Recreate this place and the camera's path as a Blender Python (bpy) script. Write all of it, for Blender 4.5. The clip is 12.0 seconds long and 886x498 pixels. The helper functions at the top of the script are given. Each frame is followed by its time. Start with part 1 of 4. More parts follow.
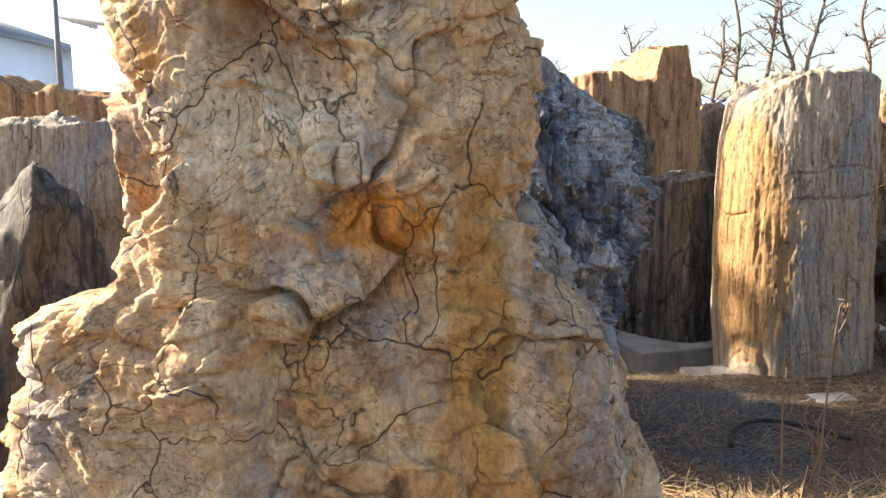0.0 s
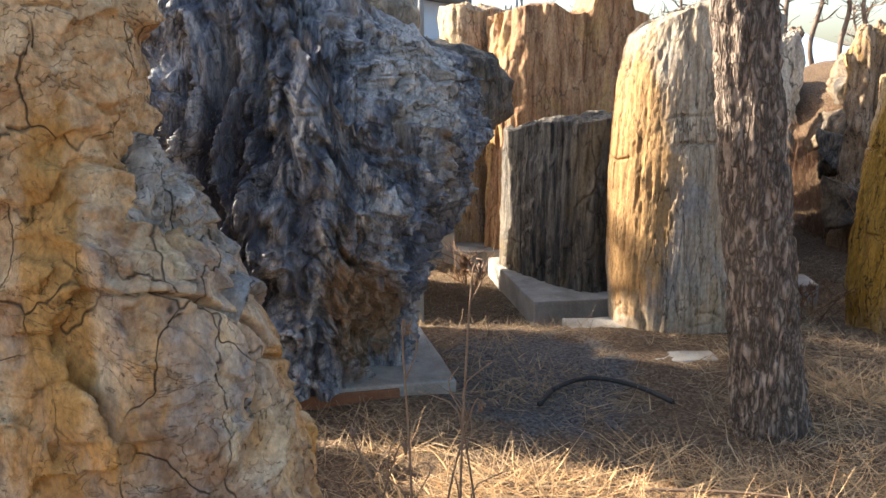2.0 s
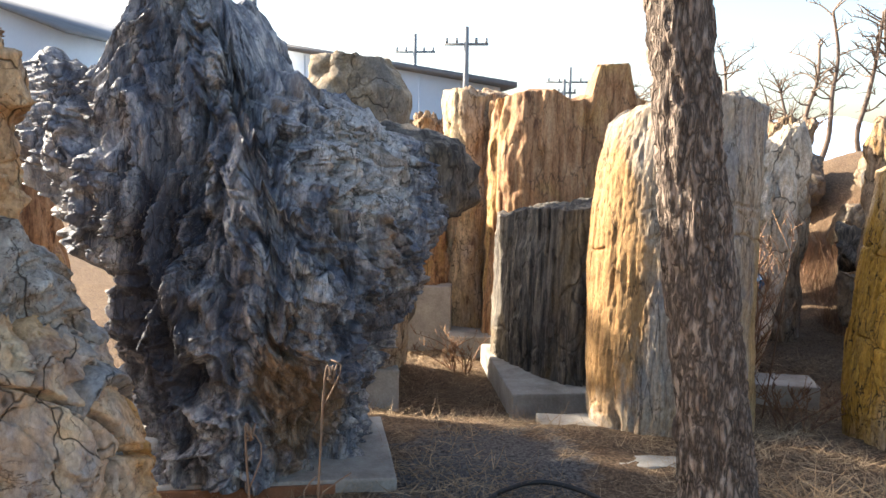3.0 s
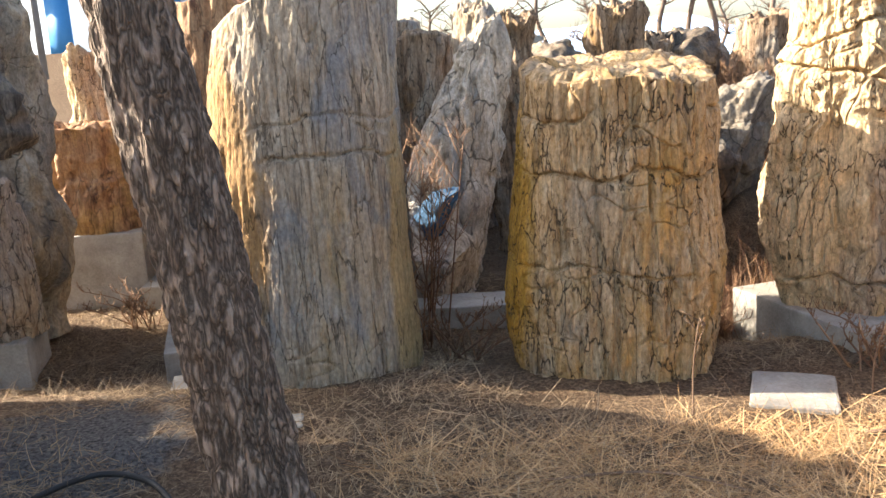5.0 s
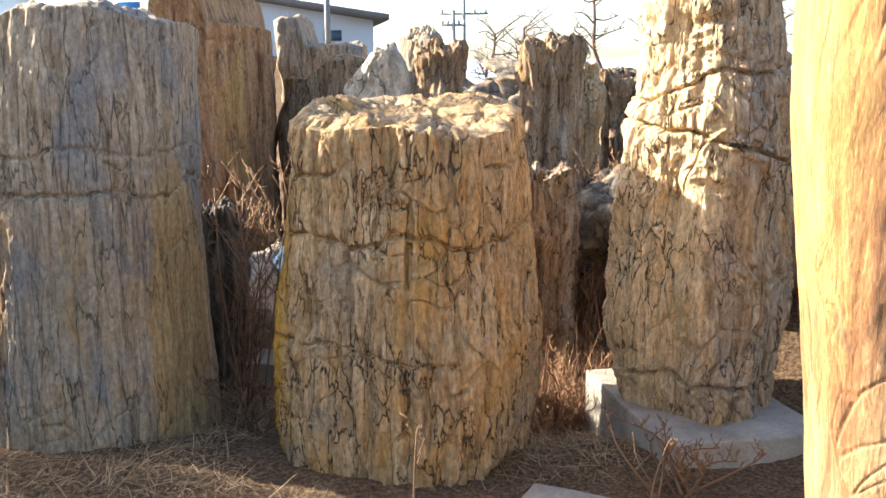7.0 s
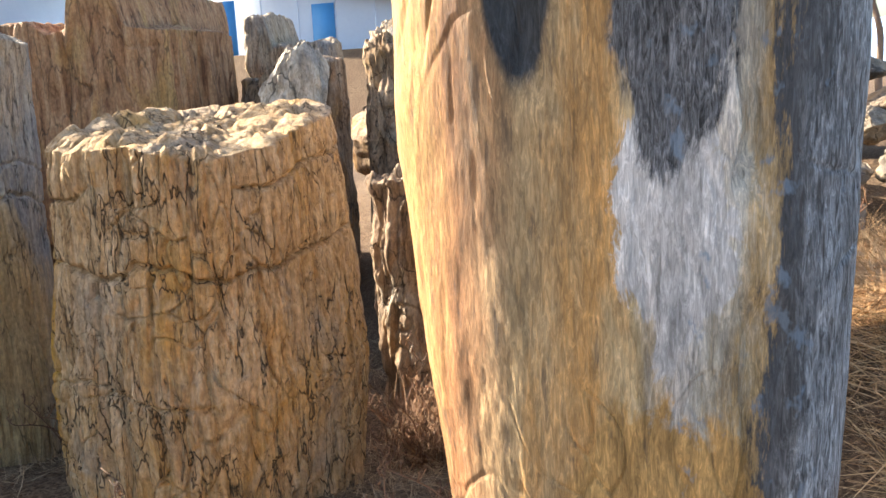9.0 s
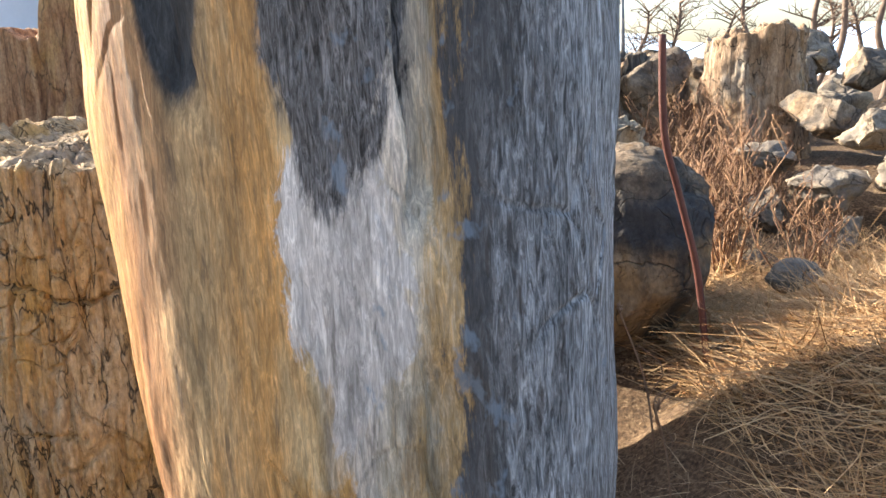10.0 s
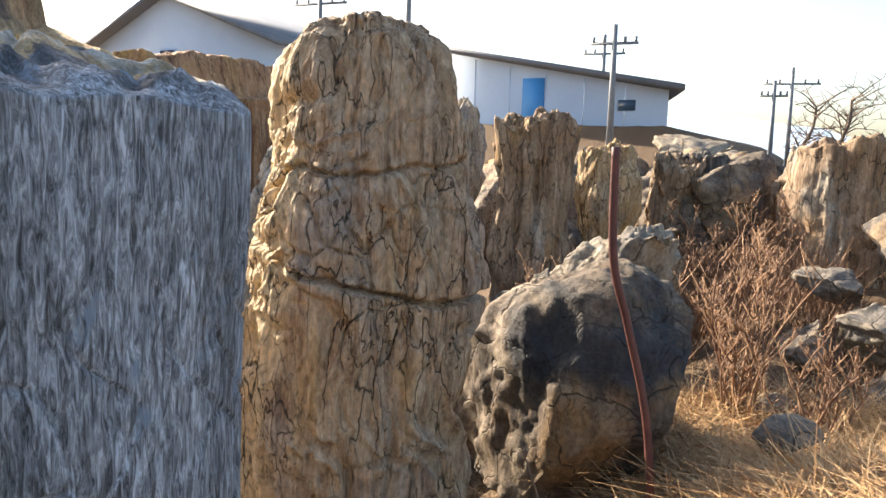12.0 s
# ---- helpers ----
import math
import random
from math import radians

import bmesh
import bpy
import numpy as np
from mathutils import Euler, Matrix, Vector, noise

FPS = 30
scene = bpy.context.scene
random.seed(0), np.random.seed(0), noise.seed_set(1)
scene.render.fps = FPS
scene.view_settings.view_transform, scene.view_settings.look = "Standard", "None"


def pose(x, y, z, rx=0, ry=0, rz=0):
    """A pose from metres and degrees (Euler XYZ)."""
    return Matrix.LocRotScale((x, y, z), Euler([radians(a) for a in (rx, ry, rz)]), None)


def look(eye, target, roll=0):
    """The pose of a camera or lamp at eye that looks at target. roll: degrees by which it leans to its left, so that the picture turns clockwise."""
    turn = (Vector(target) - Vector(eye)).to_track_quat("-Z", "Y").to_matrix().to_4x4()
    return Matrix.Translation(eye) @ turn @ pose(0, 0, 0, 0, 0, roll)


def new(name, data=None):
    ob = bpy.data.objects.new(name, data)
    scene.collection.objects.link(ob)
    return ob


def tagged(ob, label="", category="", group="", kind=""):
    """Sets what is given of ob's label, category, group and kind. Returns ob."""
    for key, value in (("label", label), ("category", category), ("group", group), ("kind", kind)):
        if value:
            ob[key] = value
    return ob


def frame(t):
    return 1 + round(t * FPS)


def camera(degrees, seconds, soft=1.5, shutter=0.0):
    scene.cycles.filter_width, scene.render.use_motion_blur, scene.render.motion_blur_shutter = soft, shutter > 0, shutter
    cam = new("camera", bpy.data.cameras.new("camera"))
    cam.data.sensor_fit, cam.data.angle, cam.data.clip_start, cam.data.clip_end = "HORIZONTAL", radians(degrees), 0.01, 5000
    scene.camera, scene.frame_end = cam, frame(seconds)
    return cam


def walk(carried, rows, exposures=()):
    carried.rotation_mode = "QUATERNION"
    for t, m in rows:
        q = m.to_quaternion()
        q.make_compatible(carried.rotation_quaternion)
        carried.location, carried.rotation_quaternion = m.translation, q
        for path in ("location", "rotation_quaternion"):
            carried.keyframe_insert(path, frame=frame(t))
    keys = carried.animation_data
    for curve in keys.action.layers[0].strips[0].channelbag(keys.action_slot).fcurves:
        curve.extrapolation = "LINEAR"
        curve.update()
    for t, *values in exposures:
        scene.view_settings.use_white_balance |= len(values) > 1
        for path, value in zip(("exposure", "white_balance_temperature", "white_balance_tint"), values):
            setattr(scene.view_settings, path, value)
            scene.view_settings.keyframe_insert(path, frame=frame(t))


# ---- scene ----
cam = camera(55.0, 12.0)
PATH = [
    (0, (0.19, -0.814, 1.506), (0.251, 1.169, 1.255), -1.0),
    (0.5, (0.477, -0.763, 1.511), (0.554, 1.209, 1.186), -2.0),
    (1, (0.808, -0.747, 1.507), (0.908, 1.215, 1.13), -1.3),
    (1.5, (1.111, -0.641, 1.496), (1.186, 1.32, 1.11), -0.7),
    (2, (1.439, -0.615, 1.501), (1.336, 1.343, 1.105), -0.5),
    (2.5, (1.717, -0.576, 1.554), (1.525, 1.391, 1.245), -0.1),
    (2.7, (1.789, -0.525, 1.552), (1.553, 1.45, 1.34), 0.9),
    (4.3, (2.688, 0.051, 1.439), (2.649, 2.021, 1.094), -1.6),
    (4.5, (2.812, 0.118, 1.463), (2.813, 2.083, 1.09), -2.5),
    (5, (3.192, 0.322, 1.473), (3.273, 2.278, 1.064), -3.5),
    (5.5, (3.55, 0.49, 1.49), (3.603, 2.446, 1.08), -2.2),
    (6, (3.881, 0.651, 1.52), (3.896, 2.613, 1.133), -1.4),
    (6.5, (4.287, 0.726, 1.538), (4.217, 2.692, 1.18), -0.4),
    (6.7, (4.412, 0.787, 1.529), (4.325, 2.753, 1.17), -0.4),
    (8.3, (5.373, 1.323, 1.516), (5.2, 3.28, 1.14), -1.6),
    (8.5, (5.501, 1.356, 1.542), (5.303, 3.309, 1.155), -1.9),
    (9, (5.834, 1.446, 1.569), (5.447, 3.37, 1.184), -2.7),
    (9.5, (6.108, 1.629, 1.556), (5.707, 3.549, 1.165), -2.5),
    (10, (6.401, 1.829, 1.567), (5.854, 3.715, 1.186), -3.1),
    (10.5, (6.628, 2.039, 1.57), (5.999, 3.897, 1.179), -2.7),
    (11, (6.805, 2.239, 1.592), (6.091, 4.068, 1.212), -0.5),
    (11.5, (6.979, 2.36, 1.641), (6.19, 4.171, 1.329), 0.7),
    (12, (7.052, 2.388, 1.655), (6.169, 4.17, 1.436), 1.9),
]
EXPOSURES = [(0, 1.85), (2.5, 2.0), (5.5, 2.15), (9.5, 2.1), (12, 1.8)]
walk(cam, [(t, look(eye, target, roll)) for t, eye, target, roll in PATH], EXPOSURES)

# ---- world, sun ----
SUN_AZ, SUN_EL = radians(165), radians(27)
SUN_DIR = Vector((math.cos(SUN_AZ) * math.cos(SUN_EL), math.sin(SUN_AZ) * math.cos(SUN_EL), math.sin(SUN_EL)))
world = bpy.data.worlds.new("sky")
scene.world = world
world.use_nodes = True
sky = world.node_tree.nodes.new("ShaderNodeTexSky")
sky.sky_type, sky.sun_disc = "NISHITA", False
sky.sun_elevation, sky.sun_rotation = SUN_EL, math.atan2(SUN_DIR.x, SUN_DIR.y)
sky.dust_density, sky.air_density, sky.ozone_density = 2.5, 1.0, 1.0
world.node_tree.links.new(sky.outputs[0], world.node_tree.nodes["Background"].inputs[0])
world.node_tree.nodes["Background"].inputs[1].default_value = 0.1
sun = new("sun", bpy.data.lights.new("sun", "SUN"))
sun.data.energy, sun.data.angle, sun.data.color = 5.0, radians(0.6), (1.0, 0.885, 0.73)
sun.matrix_world = look(tuple(SUN_DIR * 50), (0, 0, 0))


# ---- noise on arrays of points ----
def value_noise(p, seed=0):
    i = np.floor(p).astype(np.int64)
    f = p - i
    u = f * f * f * (f * (f * 6 - 15) + 10)
    total = np.zeros(len(p))
    for dx in (0, 1):
        for dy in (0, 1):
            for dz in (0, 1):
                h = (i[:, 0] + dx) * 374761393 + (i[:, 1] + dy) * 668265263 + (i[:, 2] + dz) * 1440670441 + seed * 974711
                h = (h & 0xFFFFFFFF)
                h = ((h ^ (h >> 13)) * 1274126177) & 0xFFFFFFFF
                h = h ^ (h >> 16)
                w = (u[:, 0] if dx else 1 - u[:, 0]) * (u[:, 1] if dy else 1 - u[:, 1]) * (u[:, 2] if dz else 1 - u[:, 2])
                total += w * (h / 2147483648.0 - 1)
    return total


def fbm(p, octaves=4, seed=0, gain=0.5):
    p = np.asarray(p, float)
    total, amp = np.zeros(len(p)), 1.0
    for k in range(octaves):
        total += amp * value_noise(p * 2 ** k + 17.3 * k, seed + 7 * k)
        amp *= gain
    return total


def cell_edges(p, seed=0, blocks=False):
    """Distance between the nearest and second nearest cell points: small along the joints of a cracked block. blocks: also each cell's own level and tilt."""
    i = np.floor(p).astype(np.int64)
    best, second, level, slope = np.full(len(p), 9.0), np.full(len(p), 9.0), np.zeros(len(p)), np.zeros(len(p))
    for dx in (-1, 0, 1):
        for dy in (-1, 0, 1):
            for dz in (-1, 0, 1):
                c = i + (dx, dy, dz)
                d, lean = np.zeros(len(p)), np.zeros(len(p))
                for k in range(3):
                    h = c[:, 0] * 374761393 + c[:, 1] * 668265263 + c[:, 2] * 1440670441 + (seed + k * 31) * 974711
                    h = h & 0xFFFFFFFF
                    h = ((h ^ (h >> 13)) * 1274126177) & 0xFFFFFFFF
                    h = h ^ (h >> 16)
                    off = c[:, k] + h / 4294967296.0 - p[:, k]
                    d += off ** 2
                    lean += off * np.sin(h * 0.00137 + k)
                d = np.sqrt(d)
                second = np.minimum(second, np.maximum(best, d))
                level = np.where(d < best, h / 2147483648.0 - 1, level)
                slope = np.where(d < best, lean, slope)
                best = np.minimum(best, d)
    return (second - best, 0.6 * level + 1.5 * slope) if blocks else second - best


def step(a, b, x):
    t = np.clip((np.asarray(x, float) - a) / (b - a), 0, 1)
    return t * t * (3 - 2 * t)


def mesh_from(name, verts, faces, smooth=True):
    me = bpy.data.meshes.new(name)
    verts = np.asarray(verts, np.float32)
    if isinstance(faces, np.ndarray):
        sizes, flat = np.full(len(faces), faces.shape[1], np.int32), faces.astype(np.int32).ravel()
    else:
        sizes = np.array([len(f) for f in faces], np.int32)
        flat = np.array([i for f in faces for i in f], np.int32)
    me.vertices.add(len(verts))
    me.vertices.foreach_set("co", verts.ravel())
    me.loops.add(len(flat))
    me.loops.foreach_set("vertex_index", flat)
    me.polygons.add(len(sizes))
    me.polygons.foreach_set("loop_start", np.concatenate([[0], np.cumsum(sizes)[:-1]]).astype(np.int32))
    me.update(calc_edges=True)
    me.validate()
    if smooth:
        me.polygons.foreach_set("use_smooth", np.ones(len(me.polygons), bool))
    me.update()
    return me


def part(name, bm, material, parent, label=""):
    me = bpy.data.meshes.new(name)
    bm.to_mesh(me)
    bm.free()
    me.materials.append(material)
    ob = new(name, me)
    ob.parent = parent
    if label:
        tagged(ob, label)
    return ob


def anchor(name, x, y, z, label, category, group="", kind="", rz=0):
    ob = new(name)
    ob.empty_display_size = 0.1
    ob.matrix_basis = pose(x, y, z, 0, 0, rz)
    return tagged(ob, label, category, group, kind)


# ---- materials ----
class Nodes:
    def __init__(self, name):
        self.material = bpy.data.materials.new(name)
        self.material.use_nodes = True
        self.tree = self.material.node_tree
        self.bsdf = self.tree.nodes["Principled BSDF"]
        self.coord = self.tree.nodes.new("ShaderNodeTexCoord").outputs["Object"]

    def link(self, a, b):
        self.tree.links.new(a, b)

    def mapped(self, scale=(1, 1, 1), location=(0, 0, 0), vector=None):
        n = self.tree.nodes.new("ShaderNodeMapping")
        n.inputs["Scale"].default_value, n.inputs["Location"].default_value = scale, location
        self.link(vector or self.coord, n.inputs["Vector"])
        return n.outputs[0]

    def noise(self, vector, scale, detail=6.0, rough=0.6, distort=0.0):
        n = self.tree.nodes.new("ShaderNodeTexNoise")
        for key, v in (("Scale", scale), ("Detail", detail), ("Roughness", rough), ("Distortion", distort)):
            n.inputs[key].default_value = v
        self.link(vector, n.inputs["Vector"])
        return n.outputs["Fac"]

    def ramp(self, fac, stops, smooth=False):
        n = self.tree.nodes.new("ShaderNodeValToRGB")
        n.color_ramp.interpolation = "EASE" if smooth else "LINEAR"
        while len(n.color_ramp.elements) < len(stops):
            n.color_ramp.elements.new(0.5)
        for e, (at, c) in zip(n.color_ramp.elements, stops):
            e.position = at
            e.color = (*c, 1) if hasattr(c, "__len__") else (c, c, c, 1)
        self.link(fac, n.inputs[0])
        return n.outputs[0]

    def mix(self, fac, a, b, how="MIX"):
        n = self.tree.nodes.new("ShaderNodeMix")
        n.data_type, n.blend_type = "RGBA", how
        for socket, v in ((n.inputs[0], fac), (n.inputs[6], a), (n.inputs[7], b)):
            if hasattr(v, "is_linked"):
                self.link(v, socket)
            elif hasattr(v, "__len__"):
                socket.default_value = (*v, 1)
            else:
                socket.default_value = v
        return n.outputs[2]

    def math(self, how, a, b=0.0):
        n = self.tree.nodes.new("ShaderNodeMath")
        n.operation = how
        for socket, v in ((n.inputs[0], a), (n.inputs[1], b)):
            if hasattr(v, "is_linked"):
                self.link(v, socket)
            else:
                socket.default_value = v
        return n.outputs[0]

    def joints(self, vector, scale, width, warp=0.0):
        """1 in the joints between cells, 0 elsewhere."""
        if warp:
            w = self.tree.nodes.new("ShaderNodeTexNoise")
            w.inputs["Scale"].default_value, w.inputs["Detail"].default_value = scale * 1.4, 3
            self.link(vector, w.inputs["Vector"])
            m = self.tree.nodes.new("ShaderNodeMix")
            m.data_type, m.blend_type = "RGBA", "LINEAR_LIGHT"
            m.inputs[0].default_value = warp
            self.link(vector, m.inputs[6])
            self.link(w.outputs["Color"], m.inputs[7])
            vector = m.outputs[2]
        n = self.tree.nodes.new("ShaderNodeTexVoronoi")
        n.feature = "DISTANCE_TO_EDGE"
        n.inputs["Scale"].default_value = scale
        self.link(vector, n.inputs["Vector"])
        return self.ramp(n.outputs["Distance"], [(0.0, 1.0), (width, 0.0)])

    def veins(self, stretch, scale, count, width, location=(0, 0, 0)):
        """1 along thin curling lines, as in banded agate, that come and go over the stone."""
        swirl = self.noise(self.mapped(stretch, location), scale, 5, 0.58, 1.3)
        line = self.ramp(self.math("ABSOLUTE", self.math("SINE", self.math("MULTIPLY", swirl, count))), [(0.0, 1.0), (width, 0.0)])
        there = self.ramp(self.noise(self.mapped(stretch, (7.7, 2.1, 4.4)), scale * 1.3, 4, 0.6), [(0.4, 0.0), (0.52, 1.0)])
        return self.math("MULTIPLY", line, there)

    def blot(self, centre, radii, ragged=0.5, scale=5.0, soft=0.3):
        """1 inside a ragged patch round a place on the thing, for stains and painted light."""
        v = self.mapped([1 / r for r in radii], [-c / r for c, r in zip(centre, radii)])
        n = self.tree.nodes.new("ShaderNodeVectorMath")
        n.operation = "LENGTH"
        self.link(v, n.inputs[0])
        d = self.math("ADD", n.outputs["Value"], self.math("MULTIPLY", self.math("SUBTRACT", self.noise(self.mapped((1, 1, 0.4)), scale, 8, 0.7, 0.5), 0.5), ragged * 5))
        return self.ramp(d, [(1.0 - soft, 1.0), (1.0, 0.0)])

    def finish(self, colour, height=None, bump=0.3, distance=0.02, rough=0.85, rough_fac=None, spec=0.3):
        if hasattr(colour, "is_linked"):
            self.link(colour, self.bsdf.inputs["Base Color"])
        else:
            self.bsdf.inputs["Base Color"].default_value = (*colour, 1)
        self.bsdf.inputs["Roughness"].default_value = rough
        self.bsdf.inputs["Specular IOR Level"].default_value = spec
        if rough_fac is not None:
            self.link(rough_fac, self.bsdf.inputs["Roughness"])
        if height is not None:
            b = self.tree.nodes.new("ShaderNodeBump")
            b.inputs["Strength"].default_value, b.inputs["Distance"].default_value = bump, distance
            self.link(height, b.inputs["Height"])
            self.link(b.outputs[0], self.bsdf.inputs["Normal"])
        return self.material


def stone(name, tones, patches=(), grain=(9, 9, 1.0), crack=None, dark=(0.03, 0.022, 0.016), blots=(), bump=0.6, rough=0.8, fine=1.0, wash=2.2, veins=()):
    """Petrified wood or rock. tones: three colours from dark to light; patches: colours that cloud over them; crack: (scale, stretch, width, strength)."""
    n = Nodes(name)
    v = n.mapped(grain)
    streak = n.noise(v, 2.2 * fine, 9, 0.68, 0.4)
    colour = n.ramp(streak, [(0.35, tones[0]), (0.48, tones[1]), (0.66, tones[2])])
    for k, (tint, amount) in enumerate(patches):
        cloud = n.noise(n.mapped((1, 1, 0.45), (3.1 * k, 1.7 * k, 5.2 * k)), wash + 0.7 * k, 5, 0.6, 0.8)
        fac = n.ramp(cloud, [(0.62 - 0.25 * amount, 0.0), (0.74 - 0.2 * amount, 0.9)])
        tinted = n.mix(0.45, tint, n.mix(1.0, tint, n.ramp(streak, [(0.3, 0.35), (0.7, 1.35)]), "MULTIPLY"))
        colour = n.mix(fac, colour, tinted)
    for centre, radii, tint, ragged in blots:
        tinted = n.mix(0.6, tint, n.mix(1.0, tint, n.ramp(streak, [(0.3, 0.45), (0.7, 1.4)]), "MULTIPLY"))
        colour = n.mix(n.math("MULTIPLY", n.blot(centre, radii, ragged), 0.92), colour, tinted)
    speck = n.noise(n.mapped((1, 1, 0.6)), 60, 4, 0.7)
    colour = n.mix(0.4, colour, n.mix(1.0, colour, n.ramp(speck, [(0.34, 0.3), (0.66, 1.6)]), "MULTIPLY"))
    fleck = n.noise(n.mapped(tuple(g * 2.6 for g in grain)), 2.6 * fine, 5, 0.7, 0.6)
    colour = n.mix(n.ramp(fleck, [(0.31, 0.75), (0.36, 0.0)]), colour, n.mix(1.0, colour, (0.22, 0.19, 0.17), "MULTIPLY"))
    height = n.math("ADD", n.math("ADD", streak, n.math("MULTIPLY", speck, 0.25)), n.math("MULTIPLY", fleck, 0.8))
    if crack:
        scale, stretch, width, strength = crack
        j = n.joints(n.mapped(stretch), scale, width, 0.13)
        breaks = n.ramp(n.noise(n.coord, scale * 0.6, 3), [(0.38, 0.0), (0.5, 1.0)])
        j = n.math("MULTIPLY", j, breaks)
        colour = n.mix(n.math("MULTIPLY", j, strength), colour, dark)
        height = n.math("SUBTRACT", height, n.math("MULTIPLY", j, 0.7))
    for k, (stretch, scale, count, width, tint, strength) in enumerate(veins):
        line = n.veins(stretch, scale, count, width, (2.3 * k, 1.1 * k, 3.7 * k))
        colour = n.mix(n.math("MULTIPLY", line, strength), colour, tint)
        height = n.math("SUBTRACT", height, n.math("MULTIPLY", line, 0.35))
    return n.finish(colour, height, bump, 0.012, rough)


CREAM = stone("cream_agate", [(0.27, 0.13, 0.055), (0.5, 0.315, 0.16), (0.6, 0.42, 0.245)], [((0.48, 0.23, 0.055), 0.55), ((0.32, 0.27, 0.235), 0.5), ((0.62, 0.46, 0.28), 0.4), ((0.28, 0.15, 0.075), 0.3)],
              (2.6, 2.6, 2.6), (3.4, (1, 1, 0.7), 0.012, 0.85), bump=0.9,
              blots=[((0.26, -0.45, 1.4), (0.2, 0.6, 0.1), (0.5, 0.2, 0.03), 0.45), ((0.54, -0.4, 1.1), (0.11, 0.6, 0.55), (0.42, 0.22, 0.06), 0.4), ((-0.02, -0.4, 1.62), (0.3, 0.4, 0.22), (0.6, 0.48, 0.32), 0.3), ((-0.35, -0.4, 0.7), (0.3, 0.4, 0.3), (0.55, 0.38, 0.22), 0.3)],
              veins=[((1, 1, 1.6), 1.5, 46, 0.13, (0.11, 0.06, 0.032), 0.75), ((1, 1, 1), 3.4, 34, 0.11, (0.16, 0.1, 0.07), 0.6)])
GREYCREAM = stone("grey_brown_agate", [(0.13, 0.1, 0.075), (0.3, 0.25, 0.2), (0.46, 0.42, 0.36)], [((0.34, 0.2, 0.085), 0.5), ((0.2, 0.2, 0.2), 0.4)], (4, 4, 2), (5, (1, 1, 0.6), 0.03, 0.8), bump=1.0,
                  veins=[((1, 1, 1.8), 2.2, 60, 0.2, (0.06, 0.04, 0.03), 0.8)])
# First blot: the pale grey crest, lightened further to stand in for sunlit highlights.
BLACKWHITE = stone("black_and_white_agate", [(0.045, 0.053, 0.075), (0.19, 0.2, 0.225), (0.56, 0.54, 0.51)], [((0.085, 0.1, 0.14), 0.45), ((0.24, 0.17, 0.11), 0.25)],
                   (6, 6, 1.6), (6, (1.5, 1.5, 0.6), 0.03, 0.6), bump=1.0,
                   blots=[((0.56, -0.2, 1.45), (0.26, 0.6, 0.42), (0.5, 0.48, 0.45), 0.45), ((0.3, -0.3, 0.45), (0.24, 0.5, 0.5), (0.3, 0.2, 0.12), 0.35), ((-0.25, -0.35, 0.8), (0.3, 0.5, 0.8), (0.045, 0.052, 0.075), 0.25)],
                   veins=[((1.4, 1.4, 0.5), 2.4, 44, 0.14, (0.42, 0.4, 0.37), 0.55), ((1, 1, 0.5), 4.0, 40, 0.16, (0.01, 0.01, 0.012), 0.8)], rough=0.5)
PALE = stone("pale_petrified_wood", [(0.2, 0.15, 0.1), (0.38, 0.3, 0.215), (0.5, 0.425, 0.325)], [((0.42, 0.29, 0.15), 0.3), ((0.25, 0.245, 0.245), 0.5)],
             (16, 16, 1.1), (4.5, (3.2, 3.2, 0.4), 0.03, 0.75), blots=[((-0.4, -0.25, 1.0), (0.26, 0.6, 0.95), (0.4, 0.225, 0.085), 0.25), ((0.46, -0.25, 0.5), (0.1, 0.5, 1.0), (0.5, 0.34, 0.16), 0.25)], bump=0.8)
GOLD = stone("golden_petrified_wood", [(0.27, 0.16, 0.07), (0.47, 0.31, 0.155), (0.6, 0.45, 0.28)], [((0.52, 0.29, 0.08), 0.4), ((0.4, 0.31, 0.22), 0.4)],
             (13, 13, 1.1), (5.0, (2.4, 2.4, 0.6), 0.036, 0.95), bump=1.0, veins=[((2.2, 2.2, 0.5), 3.0, 30, 0.12, (0.05, 0.03, 0.02), 0.85)], blots=[((-0.5, 0.1, 0.75), (0.2, 0.6, 0.9), (0.46, 0.25, 0.03), 0.2)])
# The pale blot paints sunlight on the log's left flank into its colour.
BRIGHT = stone("yellow_brown_wood_painted_sun", [(0.2, 0.12, 0.07), (0.41, 0.285, 0.175), (0.55, 0.425, 0.29)], [((0.5, 0.32, 0.13), 0.3), ((0.4, 0.32, 0.25), 0.4)],
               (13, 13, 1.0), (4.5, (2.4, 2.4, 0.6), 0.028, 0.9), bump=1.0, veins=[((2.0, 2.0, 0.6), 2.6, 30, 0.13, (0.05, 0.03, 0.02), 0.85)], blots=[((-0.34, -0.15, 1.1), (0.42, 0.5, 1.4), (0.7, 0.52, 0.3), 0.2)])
RUST = stone("rust_brown_petrified_wood", [(0.14, 0.065, 0.035), (0.33, 0.18, 0.09), (0.46, 0.29, 0.16)], [((0.46, 0.29, 0.11), 0.4)],
             (9, 9, 0.6), (3.6, (2.4, 2.4, 0.5), 0.03, 0.7))
COAL = stone("charcoal_petrified_wood", [(0.025, 0.022, 0.02), (0.085, 0.075, 0.065), (0.22, 0.185, 0.14)], [((0.16, 0.12, 0.07), 0.35)],
             (9, 9, 0.6), (3.2, (2.4, 2.4, 0.6), 0.04, 0.8))
